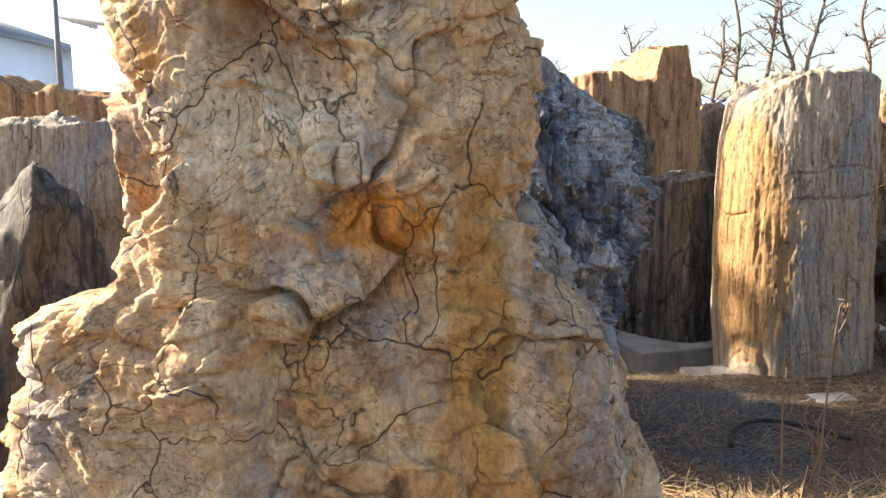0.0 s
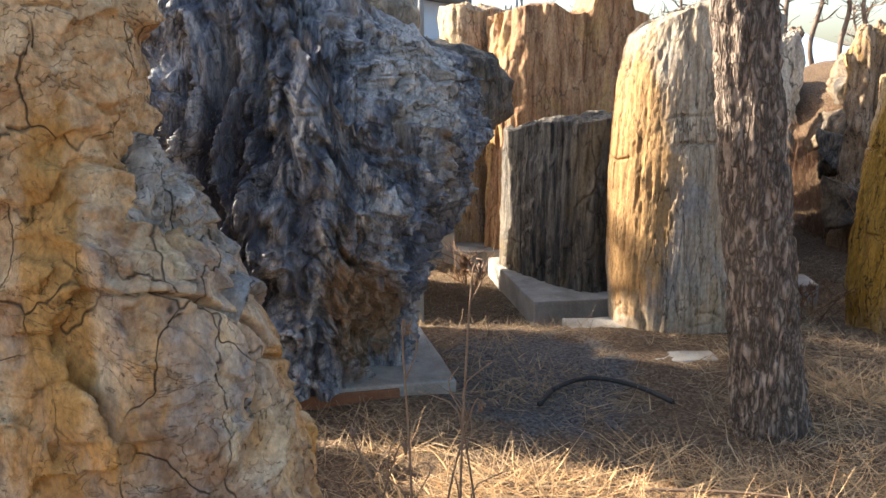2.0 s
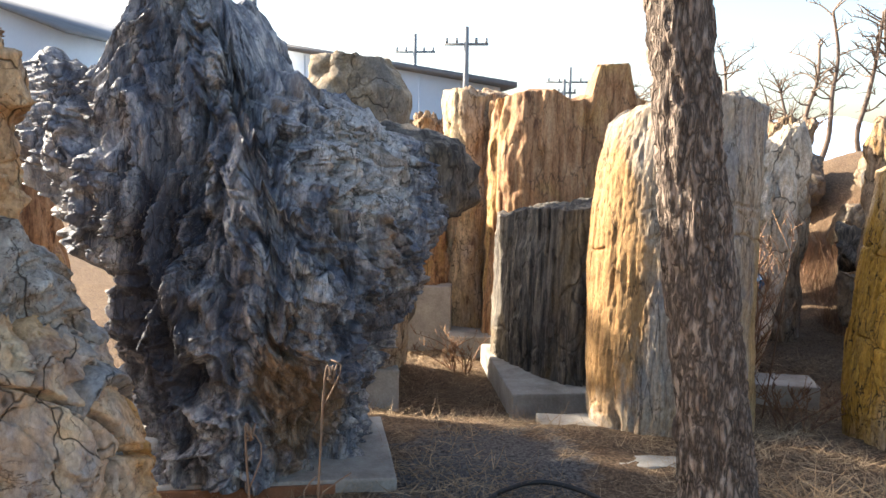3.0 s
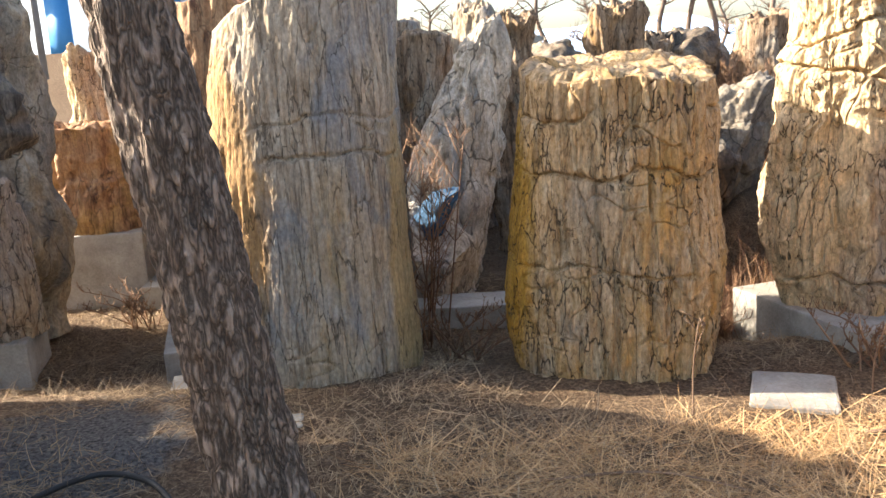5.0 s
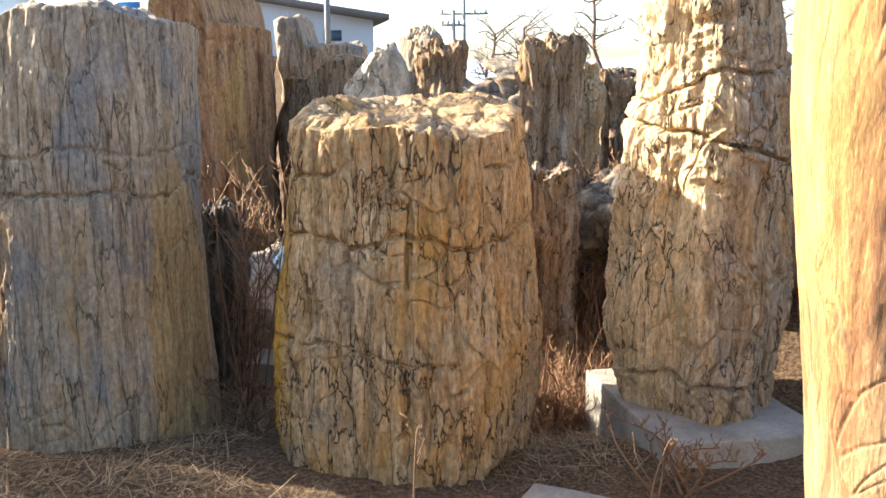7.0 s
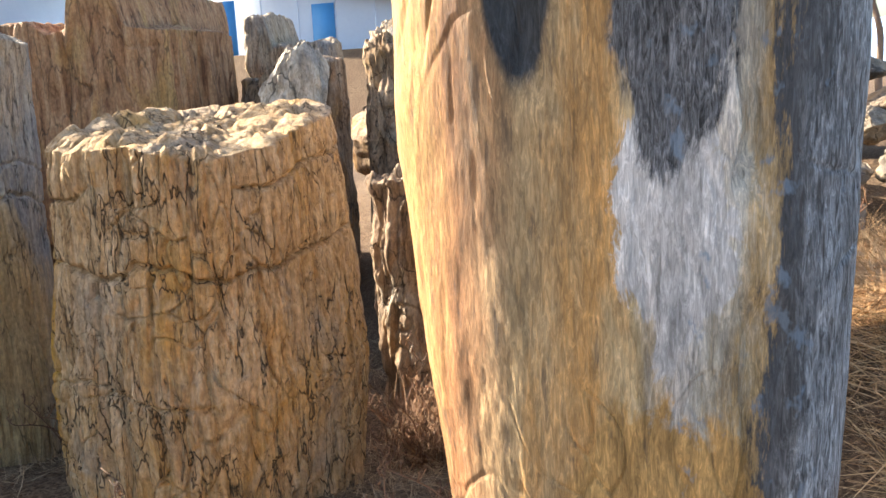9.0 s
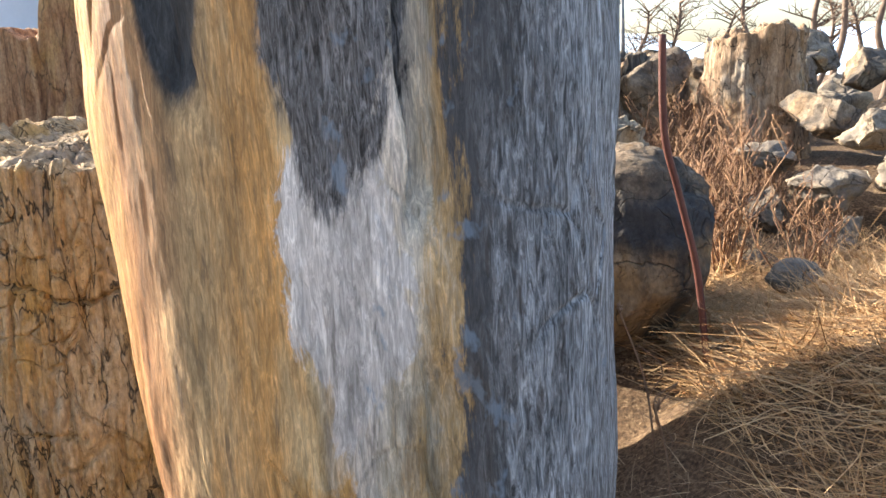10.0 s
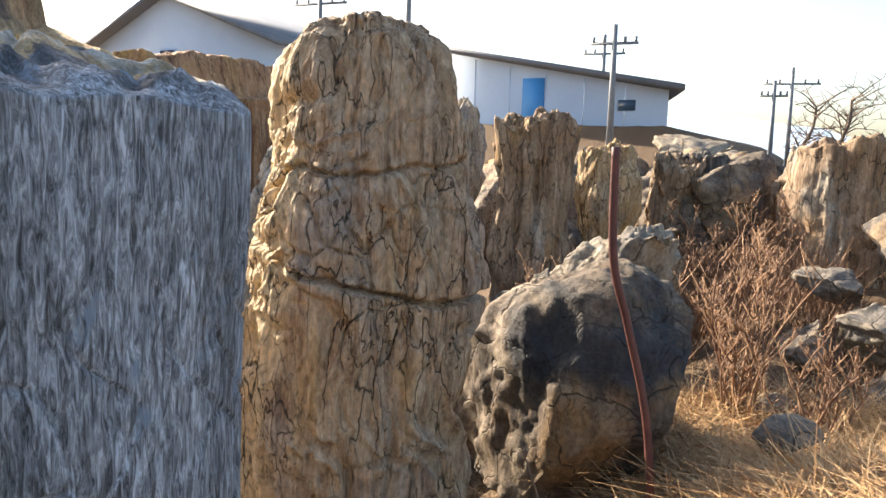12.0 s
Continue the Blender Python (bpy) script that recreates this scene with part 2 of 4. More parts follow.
def banded_log():
    """Ochre, pale blue and slate bands that run up the log, with dark bays near its top."""
    n = Nodes("blue_grey_and_ochre_petrified_wood")
    split = n.tree.nodes.new("ShaderNodeSeparateXYZ")
    n.link(n.coord, split.inputs[0])
    drift = n.noise(n.mapped((3.0, 3.0, 0.4)), 2.2, 9, 0.72, 0.3)
    ragged = n.noise(n.mapped((16, 16, 3.0)), 1.5, 6, 0.8)
    at = n.math("ADD", split.outputs[0], n.math("ADD", n.math("MULTIPLY", n.math("SUBTRACT", drift, 0.5), 0.34), n.math("MULTIPLY", n.math("SUBTRACT", ragged, 0.5), 0.16)))
    at = n.math("ADD", at, n.math("MULTIPLY", n.math("SUBTRACT", split.outputs[2], 1.2), -0.07))
    tones = n.ramp(n.math("ADD", at, 0.5), [(0.05, (0.44, 0.25, 0.09)), (0.13, (0.34, 0.165, 0.075)), (0.22, (0.4, 0.25, 0.13)), (0.31, (0.45, 0.32, 0.17)), (0.38, (0.47, 0.26, 0.09)), (0.46, (0.5, 0.38, 0.21)),
                                              (0.56, (0.54, 0.51, 0.47)), (0.63, (0.46, 0.42, 0.34)), (0.68, (0.42, 0.29, 0.14)), (0.7, (0.085, 0.09, 0.1)), (0.76, (0.13, 0.138, 0.15)), (0.79, (0.24, 0.262, 0.29)), (1.0, (0.235, 0.27, 0.315))])
    for centre, radii, tint, ragged_by in (((0.02, -0.3, 0.6), (0.2, 0.5, 0.42), (0.47, 0.29, 0.11), 0.25), ((0.03, -0.3, 1.3), (0.1, 0.4, 0.26), (0.54, 0.53, 0.52), 0.5), ((-0.22, -0.3, 1.9), (0.075, 0.5, 0.36), (0.06, 0.065, 0.07), 0.07), ((0.04, -0.3, 1.92), (0.13, 0.5, 0.52), (0.12, 0.125, 0.135), 0.2)):
        spread = n.blot(centre, radii, ragged_by, 9.0, 0.1)
        tones = n.mix(spread, tones, tint)
    streak = n.noise(n.mapped((80, 80, 13)), 1.5, 7, 0.75, 1.1)
    right = n.math("MAXIMUM", n.ramp(at, [(0.22, 0.25), (0.3, 0.95)]), spread)
    tones = n.mix(0.75, tones, n.mix(1.0, tones, n.ramp(n.noise(n.mapped((9, 9, 1.6)), 1.6, 5, 0.65, 0.6), [(0.34, 0.45), (0.66, 1.5)]), "MULTIPLY"))
    light = n.mix(1.0, tones, n.ramp(streak, [(0.38, 0.16), (0.47, 0.7), (0.53, 1.15), (0.62, 2.1)]), "MULTIPLY")
    colour = n.mix(right, n.mix(0.2, tones, light), light)
    dash = n.noise(n.mapped((30, 30, 4)), 1.6, 4, 0.6)
    colour = n.mix(n.ramp(dash, [(0.33, 0.55), (0.4, 0.0)]), colour, (0.06, 0.05, 0.045))
    spot = n.noise(n.mapped((9, 9, 5)), 2.0, 4, 0.6)
    colour = n.mix(n.math("MULTIPLY", n.ramp(spot, [(0.62, 0.0), (0.68, 0.7)]), n.ramp(at, [(-0.08, 0.0), (0.02, 1.0)])), colour, (0.2, 0.27, 0.36))
    return n.finish(colour, n.math("ADD", streak, n.math("MULTIPLY", dash, 0.6)), 0.55, 0.02, 0.65)


BLUEGREY = banded_log()
BROWN = stone("brown_cracked_petrified_wood", [(0.12, 0.075, 0.045), (0.27, 0.18, 0.11), (0.4, 0.29, 0.19)], [((0.42, 0.24, 0.08), 0.35), ((0.4, 0.35, 0.28), 0.25)],
              (9, 9, 0.9), (4.6, (2.6, 2.6, 0.8), 0.04, 0.9), bump=0.9)
# Tones darker than BOULDER stand in for shade; the dark crest is its own.
DARKBOULDER = stone("dark_crested_boulder", [(0.05, 0.038, 0.028), (0.15, 0.11, 0.075), (0.3, 0.24, 0.17)], [((0.22, 0.13, 0.055), 0.5), ((0.04, 0.038, 0.036), 0.5)], (3, 3, 2), (4, (1, 1, 1), 0.02, 0.6), blots=[((0.1, -0.1, 0.36), (0.42, 0.5, 0.16), (0.035, 0.036, 0.04), 0.3)], bump=1.0, veins=[((1, 1, 2.4), 2.0, 44, 0.16, (0.03, 0.022, 0.016), 0.7)])
WHITEROCK = stone("white_ridged_stone", [(0.26, 0.21, 0.15), (0.48, 0.41, 0.32), (0.62, 0.56, 0.47)], [((0.46, 0.33, 0.2), 0.35), ((0.3, 0.28, 0.26), 0.4)], (8, 8, 1.6), (4, (1, 1, 0.6), 0.03, 0.8), bump=1.0, veins=[((1.5, 1.5, 0.5), 2.4, 40, 0.16, (0.1, 0.07, 0.05), 0.7)])
BOULDER = stone("weathered_boulder", [(0.08, 0.06, 0.042), (0.2, 0.15, 0.1), (0.33, 0.27, 0.2)], [((0.27, 0.16, 0.075), 0.5), ((0.08, 0.072, 0.065), 0.45)], (3, 3, 3), (3, (1, 1, 1), 0.02, 0.7), bump=1.0, veins=[((1, 1, 2), 2.2, 40, 0.15, (0.05, 0.035, 0.025), 0.7)])
PALEROCK = stone("pale_rock", [(0.15, 0.115, 0.08), (0.29, 0.235, 0.165), (0.42, 0.36, 0.275)], [((0.33, 0.22, 0.11), 0.5), ((0.17, 0.15, 0.13), 0.5)], (4, 4, 4), (3, (1, 1, 1), 0.02, 0.7), bump=1.0, veins=[((1, 1, 2), 2.5, 40, 0.14, (0.08, 0.055, 0.035), 0.7)])


def plain(name, a, b, scale=6, bump=0.3, rough=0.85, metal=0.0, stretch=(1, 1, 1)):
    n = Nodes(name)
    big = n.noise(n.mapped(stretch), scale, 6, 0.65)
    fine = n.noise(n.mapped(stretch), scale * 14, 4, 0.7)
    colour = n.mix(n.ramp(n.math("ADD", n.math("MULTIPLY", big, 0.7), n.math("MULTIPLY", fine, 0.3)), [(0.32, 0.0), (0.68, 1.0)]), a, b)
    n.bsdf.inputs["Metallic"].default_value = metal
    return n.finish(colour, fine, bump, 0.006, rough)


CONCRETE = plain("weathered_concrete", (0.2, 0.18, 0.15), (0.48, 0.45, 0.4), 4.5, 0.6)
RUSTY = plain("rusted_steel", (0.14, 0.06, 0.03), (0.3, 0.14, 0.07), 8)
REDPIPE = plain("dull_red_painted_steel", (0.075, 0.026, 0.022), (0.15, 0.06, 0.048), 12, 0.2, 0.55)
RUBBER = plain("black_rubber", (0.012, 0.012, 0.012), (0.03, 0.03, 0.03), 10, 0.1, 0.5)
# The walls are white; the blue in this colour stands in for their shade.
WALLWHITE = plain("white_sheet_cladding", (0.5, 0.6, 0.74), (0.6, 0.7, 0.82), 0.4, 0.1, 0.6)
ROOF = plain("grey_roof_sheet", (0.13, 0.14, 0.15), (0.22, 0.22, 0.23), 0.6, 0.1, 0.6)
BLUEPAINT = plain("blue_painted_door", (0.05, 0.24, 0.55), (0.08, 0.3, 0.62), 1, 0.1, 0.6)
GREYPAINT = plain("grey_galvanised_steel", (0.16, 0.17, 0.18), (0.26, 0.27, 0.28), 3, 0.1, 0.6)
GLASS = plain("dark_window_glass", (0.03, 0.06, 0.1), (0.06, 0.1, 0.15), 1, 0.0, 0.15)
TWIG = plain("dry_twig", (0.12, 0.075, 0.05), (0.26, 0.17, 0.11), 6, 0.2)
def blade_material(name, a, b):
    n = Nodes(name)
    geo = n.tree.nodes.new("ShaderNodeNewGeometry")
    return n.finish(n.mix(n.ramp(geo.outputs["Random Per Island"], [(0.0, 0.0), (1.0, 1.0)]), a, b), None, rough=0.75)


STRAW = blade_material("dry_straw", (0.3, 0.16, 0.065), (0.64, 0.43, 0.22))
DULLSTRAW = blade_material("grey_dead_grass", (0.16, 0.1, 0.055), (0.48, 0.35, 0.21))
BRUSH = blade_material("dry_red_brown_twigs", (0.11, 0.055, 0.035), (0.34, 0.2, 0.11))
NEEDLES = plain("pine_needles", (0.06, 0.08, 0.035), (0.14, 0.14, 0.07), 4, 0.1)
FARBARK = plain("grey_brown_bark", (0.12, 0.085, 0.065), (0.24, 0.18, 0.14), 5, 0.5)
TARP = plain("blue_plastic_sheet", (0.02, 0.05, 0.1), (0.045, 0.1, 0.17), 6, 0.3, 0.95)


def bark_material():
    n = Nodes("furrowed_pine_bark")
    v = n.mapped((2.2, 2.2, 0.5))
    j = n.joints(v, 8.0, 0.3, 0.2)
    f = n.noise(n.mapped((2, 2, 0.7)), 14, 8, 0.7)
    plate = n.ramp(f, [(0.3, (0.14, 0.1, 0.08)), (0.5, (0.3, 0.225, 0.175)), (0.7, (0.46, 0.37, 0.3))])
    colour = n.mix(n.math("MULTIPLY", j, 0.85), plate, (0.022, 0.016, 0.012))
    return n.finish(colour, n.math("SUBTRACT", f, n.math("MULTIPLY", j, 0.9)), 0.8, 0.02, 0.9)


def ground_material():
    n = Nodes("dry_earth_and_litter")
    big = n.noise(n.coord, 0.9, 6, 0.6)
    mid = n.noise(n.coord, 7, 7, 0.7)
    fine = n.noise(n.coord, 55, 5, 0.75)
    soil = n.ramp(fine, [(0.34, (0.04, 0.024, 0.015)), (0.5, (0.13, 0.08, 0.045)), (0.66, (0.26, 0.175, 0.105))])
    straw = n.ramp(fine, [(0.34, (0.045, 0.029, 0.018)), (0.5, (0.155, 0.1, 0.058)), (0.68, (0.34, 0.245, 0.145))])
    gravel = n.ramp(fine, [(0.36, (0.02, 0.02, 0.02)), (0.64, (0.2, 0.185, 0.175))])
    colour = n.mix(n.ramp(n.math("ADD", n.math("MULTIPLY", big, 0.5), n.math("MULTIPLY", mid, 0.5)), [(0.42, 0.0), (0.58, 1.0)]), soil, straw)
    colour = n.mix(n.blot((1.7, 3.6, 0), (0.55, 0.9, 3), 0.3), colour, gravel)
    return n.finish(colour, n.math("ADD", n.math("MULTIPLY", mid, 1.5), fine), 0.8, 0.03, 0.95)


BARK, EARTH = bark_material(), ground_material()


# ---- ground ----
def ground_height(x, y):
    x, y = np.asarray(x, float), np.asarray(y, float)
    g = -0.17 * step(4.3, 5.1, y) * (1 - step(5.2, 5.9, x)) * (1 - step(10, 14, y))
    g = g + 0.45 * np.maximum(step(5.7, 7.0, x) * step(2.2, 5.2, y), step(5.1, 6.0, x) * step(4.7, 5.6, y)) * (1 - step(14, 24, y))
    g = g + 0.35 * np.exp(-(((x - 7.6) / 0.9) ** 2 + ((y - 5.0) / 0.9) ** 2))
    g = g + 0.35 * step(5.5, 8.0, y) * step(5.8, 6.8, x) * (1 - step(13, 20, y))
    g = g + 1.1 * np.exp(-(((x - 5.6) / 2.6) ** 2 + ((y - 12.5) / 2.6) ** 2))
    g = g + 3.0 * step(31, 34.5, y) * (1 - step(0, 4, x)) * (1 - step(60, 120, y))
    p = np.stack([x * 1.3, y * 1.3, np.zeros_like(x)], -1).reshape(-1, 3)
    return g + (0.035 * fbm(p, 4, 5)).reshape(g.shape) * (1 - step(30, 60, np.hypot(x, y)))


def build_ground():
    u = np.linspace(-1, 1, 420)
    warp = 8.5 * u + 2500 * np.sign(u) * np.clip(np.abs(u) - 0.72, 0, 1) ** 4 * 80
    gx, gy = np.meshgrid(warp + 3.5, warp + 5.0)
    gz = ground_height(gx, gy)
    p = np.stack([gx.ravel() * 14, gy.ravel() * 14, 0 * gx.ravel()], -1)
    gz = gz + 0.008 * fbm(p, 3, 8).reshape(gz.shape)
    verts = np.stack([gx, gy, gz], -1).reshape(-1, 3)
    n = len(u)
    i = np.arange(n * n).reshape(n, n)
    faces = np.stack([i[:-1, :-1], i[:-1, 1:], i[1:, 1:], i[1:, :-1]], -1).reshape(-1, 4)
    ob = new("ground", mesh_from("ground", verts, faces))
    ob.data.materials.append(EARTH)
    tagged(ob, "dry brown earth with straw litter and gravel", "ground", kind="structure")


build_ground()


# ---- petrified logs and rocks ----
def log(name, sections, material, label, category="petrified log", top=None, segments=200, rows=150, power=2.3, turn=0.0, seed=1,
        lump=0.05, flute=0.02, flute_scale=9.0, groove=0.02, groove_scale=4.0, groove_stretch=0.35, rim=0.03, cap=0.03, group="", tilt=(0, 0), facet=0.0, facet_scale=3.0, ridge=0.0, ridge_scale=3.0, ridge_stretch=0.35, rings=(), clefts=()):
    """A standing log: rings through sections (z, x, y, rx, ry) with flutes, lumps, cracks and a broken top. top: heights along x, as pairs."""
    s = np.array(sections, float)
    base = Vector((s[0, 1], s[0, 2], s[0, 0]))
    th = np.linspace(0, 2 * np.pi, segments, endpoint=False)
    shape = (np.abs(np.cos(th)) ** power + np.abs(np.sin(th)) ** power) ** (-1 / power)
    ux, uy = np.cos(th) * shape, np.sin(th) * shape
    a = radians(turn)
    v = np.linspace(0, 1, rows)
    z_of = s[0, 0] + v * (s[-1, 0] - s[0, 0])
    cols = [np.interp(z_of, s[:, 0], s[:, k]) for k in (1, 2, 3, 4)]
    width = max(3, rows // 22)
    kernel = np.hanning(width + 2)[1:-1]
    kernel /= kernel.sum()
    cols = [np.convolve(np.pad(c, width, mode="edge"), kernel, "same")[width:-width] for c in cols]
    cx, cy, rx, ry = [c[:, None] for c in cols]
    zz = np.repeat(z_of[:, None], segments, 1)
    lx, ly = ux[None] * rx, uy[None] * ry
    x = cx + lx * math.cos(a) - ly * math.sin(a)
    y = cy + lx * math.sin(a) + ly * math.cos(a)
    size = float(np.mean(s[:, 3:]))
    pts = np.stack([x, y, zz], -1).reshape(-1, 3)
    d = lump * fbm(pts * (0.9 / size) * (1, 1, 0.8), 4, seed)
    fl = fbm(pts * flute_scale * (1, 1, 0.09), 4, seed + 3, 0.6)
    d = d + flute * (fl - 0.8 * np.abs(fl))
    d = d + 0.35 * flute * fbm(pts * flute_scale * 3 * (1, 1, 0.35), 3, seed + 4)
    if groove:
        warp = np.stack([fbm(pts * 3 + k * 9, 2, seed + 20 + k) for k in range(3)], -1) * 0.14
        e = cell_edges((pts + warp) * groove_scale * (1, 1, groove_stretch), seed + 9)
        keep = step(-0.15, 0.25, fbm(pts * 2.2, 2, seed + 31))
        d = d - groove * (1 - step(0.0, 0.07, e)) * keep
    if facet:
        bend = np.stack([fbm(pts * 2.5 + k * 7, 3, seed + 70 + k) for k in range(3)], -1) * 0.16
        e, level = cell_edges((pts + bend) * facet_scale, seed + 80, True)
        d = d + facet * level * step(0.0, 0.06, e) - 0.3 * facet * (1 - step(0.0, 0.05, e))
        e, level = cell_edges((pts + bend) * facet_scale * 3.1, seed + 81, True)
        d = d + 0.36 * facet * level * step(0.0, 0.08, e) - 0.15 * facet * (1 - step(0.0, 0.06, e))
        e, level = cell_edges((pts + 0.4 * bend) * facet_scale * 8.5, seed + 82, True)
        d = d + 0.11 * facet * level * step(0.0, 0.1, e)
    if ridge:
        bend = np.stack([fbm(pts * 2.0 + k * 5, 3, seed + 90 + k) for k in range(3)], -1) * 0.2
        w = fbm((pts + bend) * ridge_scale * (1, 1, ridge_stretch), 5, seed + 95, 0.55)
        d = d + ridge * (0.55 - 1.6 * np.abs(w))
    for level, slope, depth, reach in rings:
        wave = 0.05 * fbm(pts * 3.5, 4, seed + 120) + slope * (pts[:, 0] - s[0, 1])
        here = step(-0.1, 0.12, fbm(pts * (2, 2, 0.3) + level, 2, seed + 121) + reach)
        d = d - depth * here * np.exp(-((pts[:, 2] - level - wave) / 0.009) ** 2)
    for at, lean, low, high, broad, depth in clefts:
        wave = 0.02 * fbm(pts * (0.5, 0.5, 4), 3, seed + 140)
        across = pts[:, 0] - s[0, 1] - at - lean * (pts[:, 2] - low) - wave
        d = d - depth * step(low - 0.06, low + 0.06, pts[:, 2]) * (1 - step(high - 0.06, high + 0.06, pts[:, 2])) * (1 - step(broad * 0.7, broad, np.abs(across))) * (pts[:, 1] < s[0, 2])
    d = d.reshape(rows, segments)
    nx, ny = x - cx, y - cy
    ln = np.sqrt(nx ** 2 + ny ** 2) + 1e-9
    x, y = x + nx / ln * d, y + ny / ln * d

    def height(px, py):
        h = np.full(px.shape, s[-1, 0]) if top is None else np.interp(px, [k for k, _ in top], [k for _, k in top])
        q = np.stack([px, py, np.zeros_like(px)], -1).reshape(-1, 3)
        h = h + tilt[0] * (px - s[-1, 1]) + tilt[1] * (py - s[-1, 2])
        return h + (rim * fbm(q * (3.0 / size) * 0.5, 3, seed + 40)).reshape(px.shape)

    tz = height(x[-1], y[-1])[None]
    zz = s[0, 0] + (zz - s[0, 0]) * (tz - s[0, 0]) / (s[-1, 0] - s[0, 0])
    rings = [np.stack([x, y, zz], -1)]
    steps = 26
    mx, my = x[-1].mean(), y[-1].mean()
    for k in range(1, steps):
        f = 1 - (k / steps) ** 1.0
        px, py = mx + (x[-1] - mx) * f, my + (y[-1] - my) * f
        q = np.stack([px, py, np.zeros_like(px)], -1)
        rough = cap * fbm(q * (4.5 / size) * 0.6, 5, seed + 50, 0.6) * min(1, k / 3)
        ez = cell_edges(q * (2.5 / size), seed + 60)
        pz = height(px, py) + rough - cap * 0.8 * (1 - step(0, 0.15, ez)) * min(1, k / 3) + (0.012 if k > 1 else 0.006)
        rings.append(np.stack([px, py, pz], -1)[None])
    grid = np.concatenate(rings)
    total = len(grid)
    verts = grid.reshape(-1, 3)
    verts = np.concatenate([verts, [[mx, my, verts[-segments:, 2].mean()]]]) - np.array(base)
    i = np.arange(total * segments).reshape(total, segments)
    j = np.roll(i, -1, 1)
    faces = np.stack([i[:-1], j[:-1], j[1:], i[1:]], -1).reshape(-1, 4)
    last = np.full(segments, total * segments)
    k = np.arange(0, segments, 2)
    faces = np.concatenate([faces, np.stack([i[-1, k], i[-1, k + 1], i[-1, (k + 2) % segments], last[k]], -1)])
    ob = new(name, mesh_from(name, verts, faces))
    ob.location = base
    ob.data.materials.append(material)
    return tagged(ob, label, category, group)


def unit_sphere(level):
    bm = bmesh.new()
    bmesh.ops.create_icosphere(bm, subdivisions=level, radius=1)
    verts = np.array([v.co[:] for v in bm.verts])
    faces = [[v.index for v in f.verts] for f in bm.faces]
    bm.free()
    return verts, faces


SPHERES = {k: unit_sphere(k) for k in (3, 4, 5, 6)}


def boulder(name, x, y, z, rx, ry, rz, material, label, category="rock", seed=1, turn=(0, 0, 0), level=5, facets=13, rough=0.09, layers=0.0, group="", bite=0.38):
    """A broken rock: an ellipsoid cut by planes and roughened, its centre at (x, y, z)."""
    p, faces = SPHERES[level]
    p = p.copy()
    rng = np.random.default_rng(seed)
    for _ in range(facets):
        n = rng.normal(size=3)
        n /= np.linalg.norm(n)
        d = p @ n - rng.uniform(bite, 0.8)
        p -= np.outer(np.maximum(d, 0) * 0.97, n)
    r = np.linalg.norm(p, axis=1, keepdims=True)
    dirn = p / r
    p = p + dirn * (rough * fbm(p * 2.2 + seed, 5, seed, 0.55) + rough * 0.25 * fbm(p * 14, 3, seed + 1))[:, None]
    if layers:
        p = p + dirn * (layers * fbm(p * (1.2, 1.2, 9) + seed, 3, seed + 2))[:, None]
    p = p * (rx, ry, rz)
    m = Euler([radians(k) for k in turn]).to_matrix()
    p = p @ np.array(m).T
    ob = new(name, mesh_from(name, p, faces))
    ob.location = (x, y, z)
    ob.data.materials.append(material)
    return tagged(ob, label, category, group)


def box_bm(x0, x1, y0, y1, z0, z1, bevel=0.0, seed=0, chip=0.0):
    bm = bmesh.new()
    bmesh.ops.create_cube(bm, size=1)
    for v in bm.verts:
        v.co = ((x0 + x1) / 2 + v.co.x * (x1 - x0), (y0 + y1) / 2 + v.co.y * (y1 - y0), (z0 + z1) / 2 + v.co.z * (z1 - z0))
    if bevel:
        bmesh.ops.bevel(bm, geom=bm.edges[:] + bm.verts[:], offset=bevel, segments=2, affect="EDGES", profile=0.6)
    if chip:
        bmesh.ops.subdivide_edges(bm, edges=bm.edges[:], cuts=5, use_grid_fill=True)
        for v in bm.verts:
            v.co += chip * noise.noise_vector(v.co * 9 + Vector((seed, 0, 0)))
    return bm


def slab(name, corner, along, width, depth, height, label, chip=0.006, seed=0):
    """A cast block: corner on the ground, direction of its front edge in degrees, front width, depth behind it."""
    me = bpy.data.meshes.new(name)
    bm = box_bm(0, width, 0, depth, -0.15, height, 0.012, seed, chip)
    bm.to_mesh(me)
    bm.free()
    me.materials.append(CONCRETE)
    ob = new(name, me)
    ob.matrix_basis = pose(*corner, 0, 0, along)
    return tagged(ob, label, "concrete base")


def tube(points, radii, sides=8, seed=0, rough=0.0):
    """Rings along a line of points: verts and faces."""
    pts = np.array(points, float)
    verts, faces = [], []
    for k, (c, r) in enumerate(zip(pts, radii)):
        t = pts[min(k + 1, len(pts) - 1)] - pts[max(k - 1, 0)]
        t = t / (np.linalg.norm(t) + 1e-9)
        side = np.cross(t, (0, 1, 0.13) if abs(t[1]) < 0.9 else (1, 0, 0))
        side /= np.linalg.norm(side)
        up = np.cross(side, t)
        for j in range(sides):
            a = 2 * math.pi * j / sides
            verts.append(c + r * (math.cos(a) * side + math.sin(a) * up))
    for k in range(len(pts) - 1):
        for j in range(sides):
            a, b = k * sides + j, k * sides + (j + 1) % sides
            faces.append([a, b, b + sides, a + sides])
    faces.append([j for j in range(sides)][::-1])
    faces.append([(len(pts) - 1) * sides + j for j in range(sides)])
    return verts, faces


def join(pieces):
    verts, faces = [], []
    for v, f in pieces:
        n = len(verts)
        verts.extend([tuple(c) for c in v])
        faces.extend([[n + i for i in q] for q in f])
    return verts, faces


